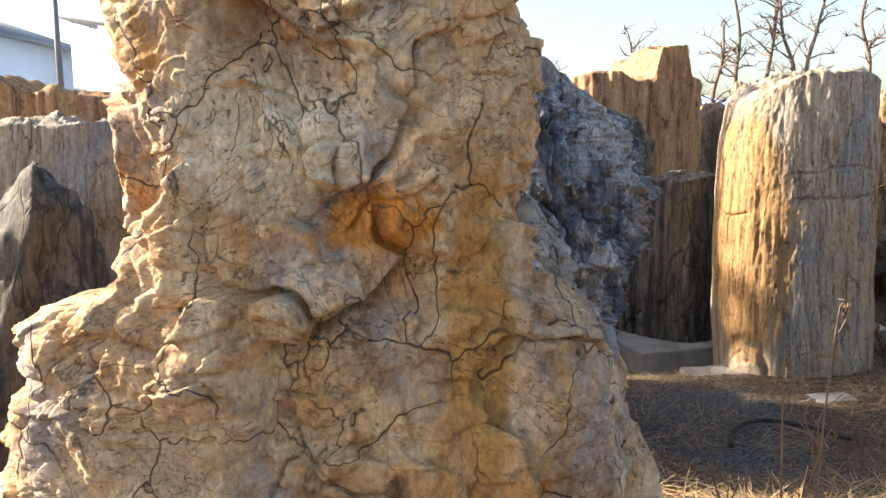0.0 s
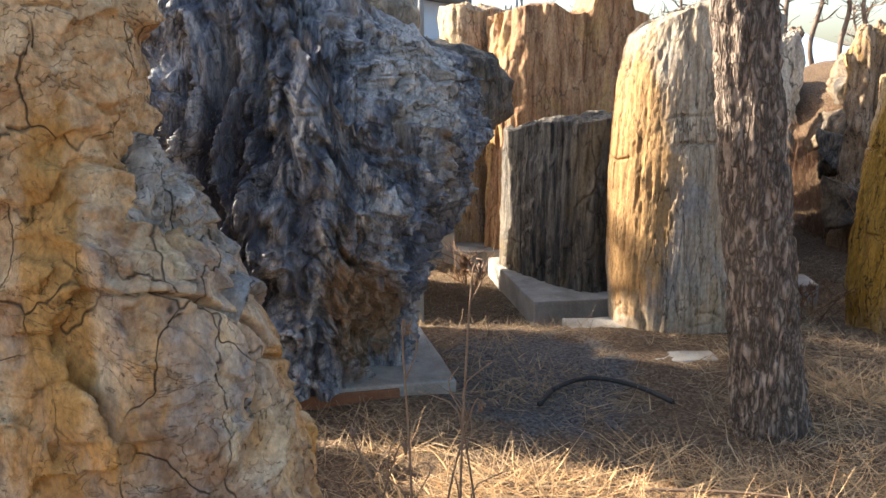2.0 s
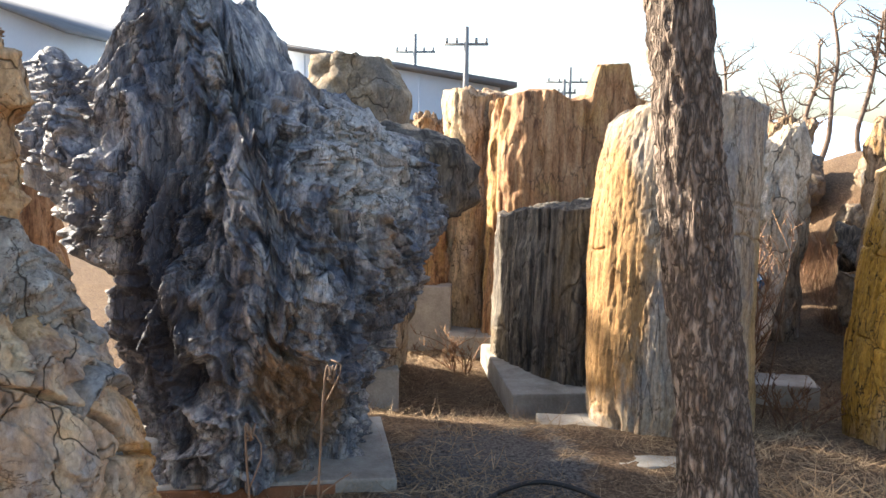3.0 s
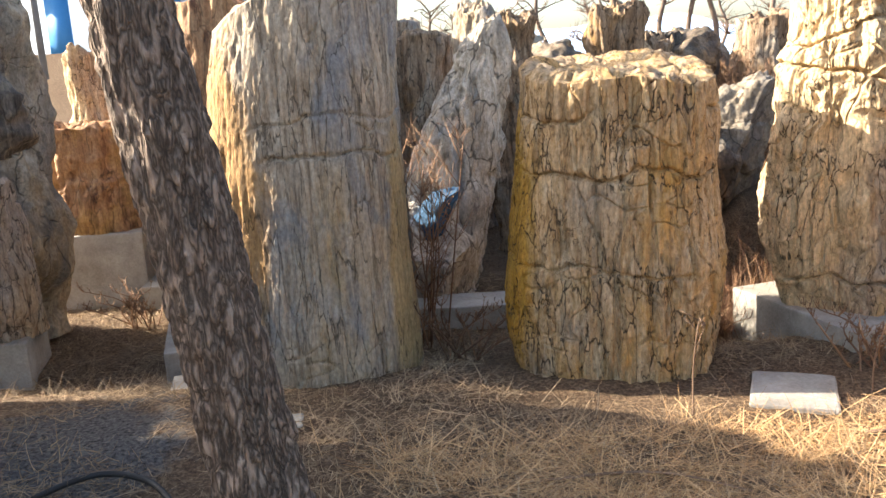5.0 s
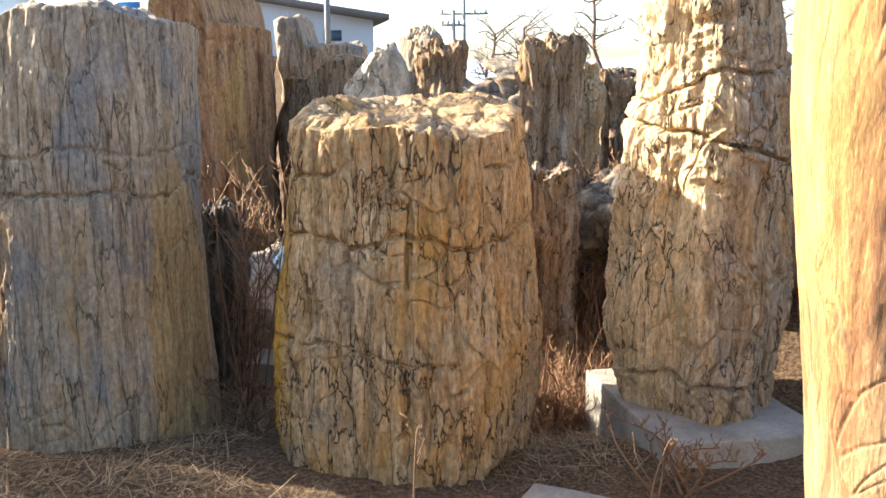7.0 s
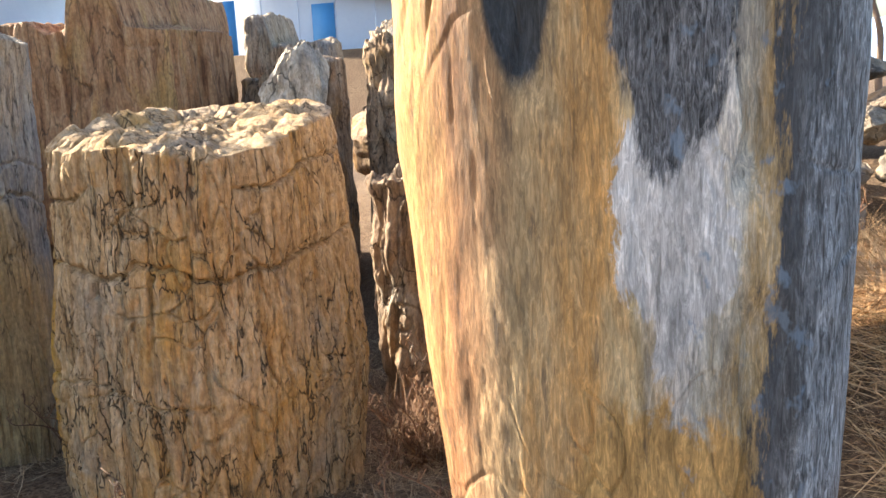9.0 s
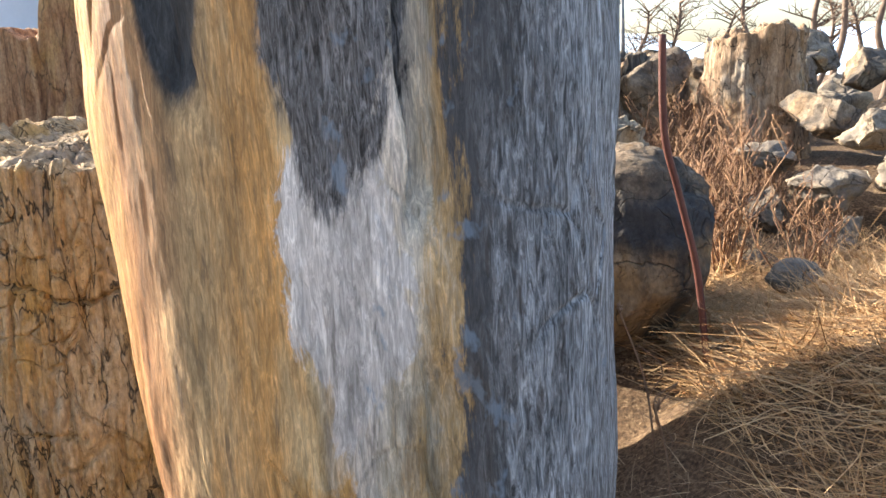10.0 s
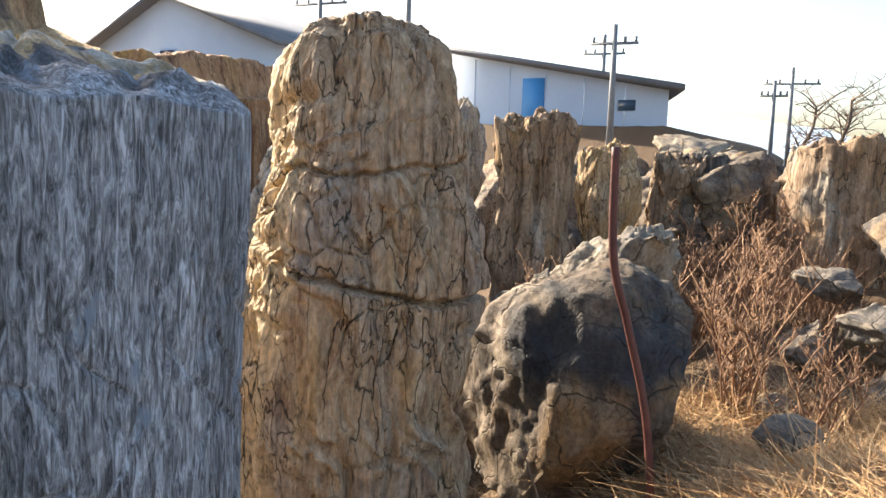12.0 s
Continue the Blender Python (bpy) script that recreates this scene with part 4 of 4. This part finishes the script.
def unseen_shade_tree():
    """Unseen leaning pine left of the row; limbs and crown are added for shade."""
    tree = anchor("unseen_shade_pine", -5.2, 6.6, -0.05, "leaning pine out of view, added to shade the row of stones", "tree")
    trunk = spline([(0, 0, 0), (0.3, 0.0, 1.6), (0.8, -0.05, 3.0), (1.5, -0.1, 4.2), (2.4, -0.2, 5.2)], 60)
    solid("trunk", [tube(trunk, np.linspace(0.15, 0.06, 60), 14)], BARK, tree)
    for at, dx, dy, dz, thick in ((40, 1.7, -0.5, -0.1, 0.06), (46, 1.8, -0.7, 0.6, 0.05), (34, 1.3, -0.9, -0.5, 0.045), (52, 1.2, 0.6, 0.5, 0.05), (56, 0.6, -0.9, 0.7, 0.04)):
        a = trunk[at]
        b = a + np.array((dx, dy, dz))
        solid("limb", [tube(spline([a, (a + b) / 2 + np.array((0.05, -0.1, 0.2)), b], 16), np.linspace(thick, thick * 0.4, 16), 8)], BARK, tree)
    # Needle tufts lie towards the sun, to shade the ground by the pale log.
    r = np.random.default_rng(77)
    n = 9000
    tufts = r.normal(0, 1, (130, 3)) * (0.4, 0.5, 0.22) + (0.6, -0.65, 3.95)
    a = tufts[r.integers(0, 130, n)] + r.normal(0, 0.05, (n, 3))
    b = a + r.normal(0, 0.07, (n, 3))
    w = r.normal(0, 0.004, (n, 3))
    verts = np.stack([a - w, a + w, b], 1).reshape(-1, 3)
    crown = new("crown", mesh_from("crown", verts, np.arange(3 * n).reshape(-1, 3), False))
    crown.data.materials.append(NEEDLES)
    crown.parent = tree


unseen_shade_tree()
pipe = anchor("leaning_pipe", 6.467, 5.2, 0.5, "thin dull red steel pipe leaning in the ground", "pipe")
solid("shaft", [tube(spline([(0.02, 0, -0.1), (-0.02, -0.02, 0.3), (-0.09, -0.06, 0.62), (-0.14, -0.1, 0.85), (-0.145, -0.12, 1.2)], 30), [0.014] * 30, 14)], REDPIPE, pipe)
hose = solid("hose", [tube(spline([(1.68, 3.08, 0.03), (1.78, 3.3, 0.03), (1.95, 3.42, 0.035), (2.15, 3.35, 0.025), (2.3, 3.15, 0.02)], 40), [0.012] * 40, 10)], RUBBER)
tagged(hose, "black rubber hose half buried in the earth", "hose")


# ---- far things ----
def box_piece(x0, x1, y0, y1, z0, z1):
    v = [(x, y, z) for x in (x0, x1) for y in (y0, y1) for z in (z0, z1)]
    return v, [[0, 1, 3, 2], [4, 6, 7, 5], [0, 4, 5, 1], [2, 3, 7, 6], [0, 2, 6, 4], [1, 5, 7, 3]]


def prism(v):
    return v, [[0, 3, 2, 1], [4, 5, 6, 7], [0, 1, 5, 4], [1, 2, 6, 5], [2, 3, 7, 6], [3, 0, 4, 7]]


def warehouse():
    """A gabled front with a long hall running from it; the hall's eave sinks towards its far end."""
    hall = anchor("warehouse", -21.5, 38.5, 2.6, "long white sheet-clad warehouse with blue doors and a grey roof", "building", rz=-9.3)
    length, deep = 21.9, 16.0
    near = 7.0
    v = [(near, 0, 0), (length, 0, 0), (length - 8, deep, 0), (near, deep, 0), (near, 0, 4.37), (length, 0, 1.75), (length - 8, deep, 1.75), (near, deep, 4.37)]
    solid("wall", [(v, [[0, 1, 5, 4], [1, 2, 6, 5], [2, 3, 7, 6], [3, 0, 4, 7]])], WALLWHITE, hall, smooth=False)
    v = [(near - 0.3, -0.5, 4.42), (length + 0.8, -0.5, 1.7), (length - 7.5, deep, 1.7), (near - 0.3, deep, 4.42)]
    solid("roof", [prism(v + [(x, y, z + 0.22) for x, y, z in v])], ROOF, hall, smooth=False)
    for x in (10.9, 15.6):
        solid("door", [box_piece(x, x + 1.0, -0.08, 0.02, 0, 2.75 - 0.09 * (x - 10.9))], BLUEPAINT, hall, "bright blue tall door", smooth=False)
    solid("window", [box_piece(19.9, 20.6, -0.06, 0.02, 1.0, 1.4)], GLASS, hall, smooth=False)
    for k in range(8):
        x = 7.9 + 1.75 * k
        solid("cladding_seam", [box_piece(x, x + 0.05, -0.03, 0.02, 0, 5.5 - 0.176 * x)], WALLWHITE, hall, smooth=False)


def house():
    ob = anchor("white_house", -36.0, 40.3, 3.0, "white gabled building with two small windows", "building", rz=-5)
    w, h, p, deep = 14.4, 4.4, 7.2, 14
    r = 0.45
    v = [(0, 0, 0), (w, 0, 0), (w, 0, h), (w * r, 0, p), (0, 0, h), (0, deep, 0), (w, deep, 0), (w, deep, h), (w * r, deep, p), (0, deep, h)]
    solid("wall", [(v, [[0, 1, 2, 3, 4], [5, 9, 8, 7, 6], [0, 4, 9, 5], [1, 6, 7, 2]])], WALLWHITE, ob, smooth=False)
    for x0, z0, x1, z1 in ((-1.2, h - 0.5, w * r, p), (w * r, p, w + 1.2, h - 0.4)):
        v = [(x0, -0.8, z0), (x1, -0.8, z1), (x1, deep, z1), (x0, deep, z0)]
        solid("roof_slope", [prism(v + [(x, y, z + 0.25) for x, y, z in v])], ROOF, ob, smooth=False)
    for x in (1.2, 5.9):
        z = 2.4 if x < 3 else 3.2
        win = solid("window", [box_piece(x, x + 1.4, -0.08, 0.02, z, z + 1.0)], WALLWHITE, ob, smooth=False)
        solid("pane", [box_piece(x + 0.1, x + 0.66, -0.1, -0.02, z + 0.1, z + 0.9)], GLASS, win, smooth=False)
        solid("pane", [box_piece(x + 0.74, x + 1.3, -0.1, -0.02, z + 0.1, z + 0.9)], GLASS, win, smooth=False)


warehouse()
house()


def utility_pole(x, y, z, height, arm):
    ob = anchor("utility_pole", x, y, z, "grey steel utility pole with a cross arm", "utility pole", "utility poles")
    solid("shaft", [tube([(0, 0, -0.5), (0, 0, height)], [0.13, 0.08], 10)], GREYPAINT, ob)
    solid("cross_arm", [tube([(-arm, 0, height * 0.84), (arm, 0, height * 0.84)], [0.05, 0.05], 6)], GREYPAINT, ob)
    for dx in (-0.9, -0.45, 0.45, 0.9):
        solid("insulator", [tube([(dx * arm, 0, height * 0.84), (dx * arm, 0, height * 0.84 + 0.22)], [0.05, 0.05], 6)], GREYPAINT, ob)


for x, y, z, h, arm in [(-8.9, 31, 2.5, 8.2, 1.3), (-0.95, 31, 2.3, 3.9, 0.8), (3.3, 48, 1.5, 5.0, 1.3), (-12.2, 30, 2.2, 6.0, 1.2), (-4.5, 42, 2.0, 5.5, 1.0), (2.9, 44, 1.2, 4.3, 0.6)]:
    utility_pole(x, y, z, h, arm)


def crooked_tree(x, y, height, seed, thick=0.14, spread=0.9, twigs=14):
    r = random.Random(seed)
    z = float(ground_height(x, y))
    ob = anchor("far_tree", x, y, z - 0.1, "bare crooked pine with a thin crown", "tree", "far trees")
    pts = [(0, 0, 0)]
    for k in range(1, 6):
        px, py, pz = pts[-1]
        pts.append((px + r.uniform(-0.35, 0.4), py + r.uniform(-0.2, 0.2), pz + height / 5))
    line = spline(pts, 30)
    solid("trunk", [tube(line, np.linspace(thick, thick * 0.35, 30), 8)], FARBARK, ob)
    pieces = []
    for k in range(twigs):
        i = r.randint(15, 29)
        s = line[i]
        a = r.uniform(0, 6.28)
        ln = r.uniform(0.5, 1.0) * spread
        e = s + np.array((math.cos(a) * ln, math.sin(a) * ln, r.uniform(0.1, 0.8) * ln))
        m = (s + e) / 2 + np.array((0, 0, r.uniform(-0.1, 0.2)))
        bl = spline([s, m, e], 7)
        pieces.append(tube(bl, np.linspace(thick * 0.28, 0.012, 7), 5))
        for _ in range(5):
            q = bl[r.randint(2, 6)]
            f = q + np.array((r.uniform(-0.35, 0.35), r.uniform(-0.35, 0.35), r.uniform(-0.05, 0.4))) * spread
            pieces.append(tube([q, (q + f) / 2 + np.array((0, 0, 0.03)), f], [0.014, 0.01, 0.006], 4))
    solid("crown", pieces, FARBARK, ob)


for k, (x, y, h) in enumerate([(9.3, 26, 5), (10.3, 26, 6), (11.0, 26, 6), (12.2, 26, 6), (12.9, 26, 6), (14.2, 26, 6.5), (8.2, 30, 5)]):
    crooked_tree(x, y, h, k, 0.11, 1.0)
for k, (x, y, h) in enumerate([(4.1, 40, 4.2), (6.2, 40, 4.5), (8.2, 41, 4.0), (11.3, 40, 4.2), (13.3, 40, 5.2), (20, 45, 5), (24, 48, 4.5)]):
    crooked_tree(x, y, h, 20 + k, 0.13, 1.5, 26)


def ridge(name, points, depth, base, material, label, seed, rough):
    xs = np.linspace(points[0][0], points[-1][0], 160)
    zs = np.interp(xs, [p[0] for p in points], [p[1] for p in points]) + rough * fbm(np.stack([xs * 6 / (xs[-1] - xs[0]) * 3, 0 * xs, 0 * xs], -1), 5, seed)
    verts, rows = [], 6
    for k in range(rows):
        f = k / (rows - 1)
        for x, z in zip(xs, zs):
            verts.append((x, depth + f * depth * 0.25, base + (z - base) * math.sin(f * math.pi / 2)))
    n = len(xs)
    i = np.arange(rows * n).reshape(rows, n)
    faces = np.stack([i[:-1, :-1], i[:-1, 1:], i[1:, 1:], i[1:, :-1]], -1).reshape(-1, 4)
    ob = new(name, mesh_from(name, np.array(verts), faces))
    ob.data.materials.append(material)
    tagged(ob, label, "mountain", kind="structure")


# Pale blue emission imitates the haze of distance; the hills give no light themselves.
def painted_haze(name, colour, glow):
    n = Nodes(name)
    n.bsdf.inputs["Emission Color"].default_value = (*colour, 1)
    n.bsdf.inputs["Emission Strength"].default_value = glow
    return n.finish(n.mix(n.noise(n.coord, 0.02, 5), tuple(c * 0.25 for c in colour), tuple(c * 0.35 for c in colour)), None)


BLUEHAZE = painted_haze("far_mountain_painted_haze", (0.42, 0.58, 0.82), 0.75)
NEARHAZE = painted_haze("wooded_hill_painted_haze", (0.45, 0.58, 0.72), 0.55)
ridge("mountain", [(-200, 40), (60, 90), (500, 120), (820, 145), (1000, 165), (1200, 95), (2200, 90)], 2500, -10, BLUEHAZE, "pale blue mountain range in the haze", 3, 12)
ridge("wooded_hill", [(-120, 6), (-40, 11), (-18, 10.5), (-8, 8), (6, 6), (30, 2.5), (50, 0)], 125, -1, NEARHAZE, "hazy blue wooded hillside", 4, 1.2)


# ---- dry plants ----
def blades(name, material, label, spots, length, width, lift, seed, category="dry grass"):
    """Dead grass: thin bent ribbons from each spot (x, y)."""
    r = np.random.default_rng(seed)
    n = len(spots)
    base = np.column_stack([spots, ground_height(spots[:, 0], spots[:, 1]) - 0.004])
    a = r.uniform(0, 2 * np.pi, n)
    ln = r.uniform(*length, n)
    up = r.uniform(*lift, n)
    d = np.column_stack([np.cos(a) * np.cos(up), np.sin(a) * np.cos(up), np.sin(up)])
    side = np.column_stack([-np.sin(a), np.cos(a), r.uniform(-0.6, 0.6, n)]) * (r.uniform(*width, n) / 2)[:, None]
    bend = r.normal(0, 0.22, (n, 3)) - np.array((0, 0, 0.12))
    rows = []
    for k in range(4):
        f = k / 3
        c = base + d * (ln * f)[:, None] + bend * (ln * f * f)[:, None]
        c[:, 2] = np.maximum(c[:, 2], base[:, 2] + 0.003 + 0.01 * f)
        w = 1 - 0.75 * f
        rows += [c - side * w, c + side * w]
    verts = np.stack(rows, 1).reshape(-1, 3)
    o = (np.arange(n) * 8)[:, None, None]
    q = np.array([[0, 1, 3, 2], [2, 3, 5, 4], [4, 5, 7, 6]])[None]
    ob = new(name, mesh_from(name, verts, (o + q).reshape(-1, 4), False))
    ob.data.materials.append(material)
    return tagged(ob, label, category, kind="stuff")


def scatter(n, x0, x1, y0, y1, seed, keep=None):
    r = np.random.default_rng(seed)
    p = np.column_stack([r.uniform(x0, x1, n), r.uniform(y0, y1, n)])
    clump = fbm(np.column_stack([p * 1.8, np.zeros(n)]), 3, seed)
    p = p[clump + r.uniform(-0.5, 0.5, n) > -0.1]
    return p if keep is None else p[keep(p)]


blades("foreground_straw", STRAW, "flattened sun-bleached dry grass on the ground", scatter(55000, 0.9, 5.8, 0.8, 3.5, 1, lambda p: (p[:, 0] > 2.7) | (p[:, 1] < 2.75)), (0.06, 0.26), (0.002, 0.005), (0.0, 0.5), 1)
blades("litter", DULLSTRAW, "grey brown dead grass and leaf litter between the stones", scatter(56000, 0.4, 5.8, 1.8, 7.0, 2), (0.04, 0.18), (0.002, 0.005), (0.0, 0.6), 2)
blades("mound_straw", STRAW, "thick heap of golden dry grass on the mound", scatter(64000, 6.3, 8.9, 3.2, 6.6, 3, lambda p: (p[:, 0] - 6.4) * 1.0 + (p[:, 1] - 5.2) * 0.25 > 0), (0.1, 0.38), (0.003, 0.006), (0.0, 0.55), 3)
blades("mound_edge_grass", DULLSTRAW, "sparse dead grass on bare earth", scatter(16000, 5.9, 9.0, 1.2, 6.0, 4), (0.05, 0.2), (0.002, 0.005), (0.0, 0.5), 4)
blades("slope_grass", BRUSH, "tall red brown dead grass on the slope", scatter(12000, 4.9, 7.0, 6.9, 10.5, 5), (0.15, 0.45), (0.003, 0.006), (0.6, 1.5), 5)

blades("gap_brush", BRUSH, "tangled dry brush in the gap between the stumps", scatter(9000, 4.75, 5.5, 5.0, 8.6, 6), (0.15, 0.5), (0.003, 0.006), (0.5, 1.5), 6)


def bush(x, y, height, spread, stems, seed, material=BRUSH, label="leafless red brown shrub with fine dry twigs", thick=0.006, name="dry_shrub"):
    r = random.Random(seed)
    z = float(ground_height(x, y)) - 0.02
    pieces = []
    for _ in range(stems):
        a, h = r.uniform(0, 6.28), height * r.uniform(0.55, 1.0)
        lean = r.uniform(0.1, 1.0) * spread
        s = np.array((r.uniform(-0.08, 0.08), r.uniform(-0.08, 0.08), 0.0))
        e = s + np.array((math.cos(a) * lean, math.sin(a) * lean, h))
        m = (s + e) / 2 + np.array((r.uniform(-0.08, 0.08), r.uniform(-0.08, 0.08), 0.05))
        line = spline([s, m, e], 9)
        pieces.append(tube(line, np.linspace(thick, thick * 0.35, 9), 4))
        for k in range(11):
            q = line[r.randint(2, 8)]
            ln = r.uniform(0.08, 0.26) * height
            b = r.uniform(0, 6.28)
            f = q + np.array((math.cos(b) * ln * 0.6, math.sin(b) * ln * 0.6, ln * 0.8))
            pieces.append(tube([q, (q + f) / 2 + np.array((0, 0, -0.01)), f], [thick * 0.5, thick * 0.4, thick * 0.2], 3))
            for _ in range(3):
                g = q + (f - q) * r.uniform(0.3, 1.0)
                t = g + np.array((r.uniform(-0.05, 0.05), r.uniform(-0.05, 0.05), r.uniform(0.0, 0.07))) * height
                pieces.append(tube([g, t], [thick * 0.35, thick * 0.2], 3))
    v, f = join(pieces)
    ob = new(name, mesh_from(name, v, f, False))
    ob.location = (x, y, z)
    ob.data.materials.append(material)
    tagged(ob, label, "shrub", "dry shrubs")


for k, (x, y, h, sp, n) in enumerate([(3.3, 5.25, 1.35, 0.25, 10), (3.45, 4.75, 0.35, 0.4, 14), (3.2, 7.2, 1.0, 0.4, 12), (6.62, 6.35, 0.75, 0.3, 22), (6.35, 7.6, 0.7, 0.35, 22), (6.15, 7.2, 0.8, 0.4, 18), (5.1, 6.3, 0.6, 0.4, 18),
                                      (5.0, 5.2, 0.4, 0.4, 16), (1.45, 7.5, 0.6, 0.35, 16), (1.3, 6.2, 0.35, 0.35, 14), (4.95, 5.9, 0.5, 0.35, 16), (5.0, 7.2, 0.75, 0.5, 18), (5.3, 4.0, 0.3, 0.3, 12), (5.6, 7.0, 0.8, 0.4, 18), (6.5, 8.6, 0.6, 0.4, 18), (6.95, 6.1, 0.5, 0.25, 12)]):
    bush(x, y, h, sp, n, 200 + k)


def weed(x, y, height, lean, seed):
    r = random.Random(seed)
    z = float(ground_height(x, y))
    line = spline([(0, 0, 0), (lean * 0.3, 0.02, height * 0.5), (lean, 0, height * 0.97), (lean * 1.1 + 0.015, 0, height)], 16)
    pieces = [tube(line, np.linspace(0.0042, 0.0022, 16), 5)]
    for k in range(r.randint(1, 3)):
        q = line[r.randint(3, 9)]
        pieces.append(tube(spline([q, q + np.array((r.uniform(-0.06, 0.06), 0, 0.1)), q + np.array((r.uniform(-0.12, 0.12), 0.02, r.uniform(0.1, 0.2)))], 6), [0.002] * 6, 4))
    t = line[-1]
    for k in range(9):
        a = r.uniform(0, 6.28)
        pieces.append(tube([t + np.array((0, 0, -0.03 * r.random())), t + np.array((math.cos(a) * 0.012, math.sin(a) * 0.012, r.uniform(-0.03, 0.02)))], [0.004, 0.002], 4))
    v, f = join(pieces)
    ob = new("weed_stem", mesh_from("weed_stem", v, f, False))
    ob.location = (x, y, z)
    ob.data.materials.append(TWIG)
    tagged(ob, "tall dry weed stem with a seed head", "weed", "weed stems")


for k, (x, y, h, lean) in enumerate([(1.36, 1.56, 0.98, 0.04), (1.24, 1.5, 0.85, -0.02), (1.3, 1.6, 0.6, 0.1), (1.18, 1.62, 0.5, -0.12), (1.42, 1.62, 0.55, -0.05), (1.1, 1.7, 0.42, 0.08), (4.33, 3.6, 0.42, 0.02), (6.36, 4.4, 0.35, -0.05), (6.3, 4.75, 0.55, -0.12), (5.15, 3.7, 0.35, 0.06)]):
    weed(x, y, h, lean, 300 + k)

sticks = [(0.9, 1.75, 2.0, 1.95, 0.012), (4.9, 3.3, 5.9, 3.0, 0.008), (2.0, 2.3, 2.9, 2.05, 0.007), (3.6, 3.1, 4.3, 2.9, 0.006)]
for x0, y0, x1, y1, r0 in sticks:
    a, b = np.array((x0, y0, float(ground_height(x0, y0)) + 0.02)), np.array((x1, y1, float(ground_height(x1, y1)) + 0.03))
    m = (a + b) / 2 + np.array((0.05, 0.06, 0.02))
    tagged(solid("fallen_stick", [tube(spline([a, m, b], 14), np.linspace(r0, r0 * 0.5, 14), 6)], TWIG), "thin dry stick lying in the grass", "stick", "fallen sticks")
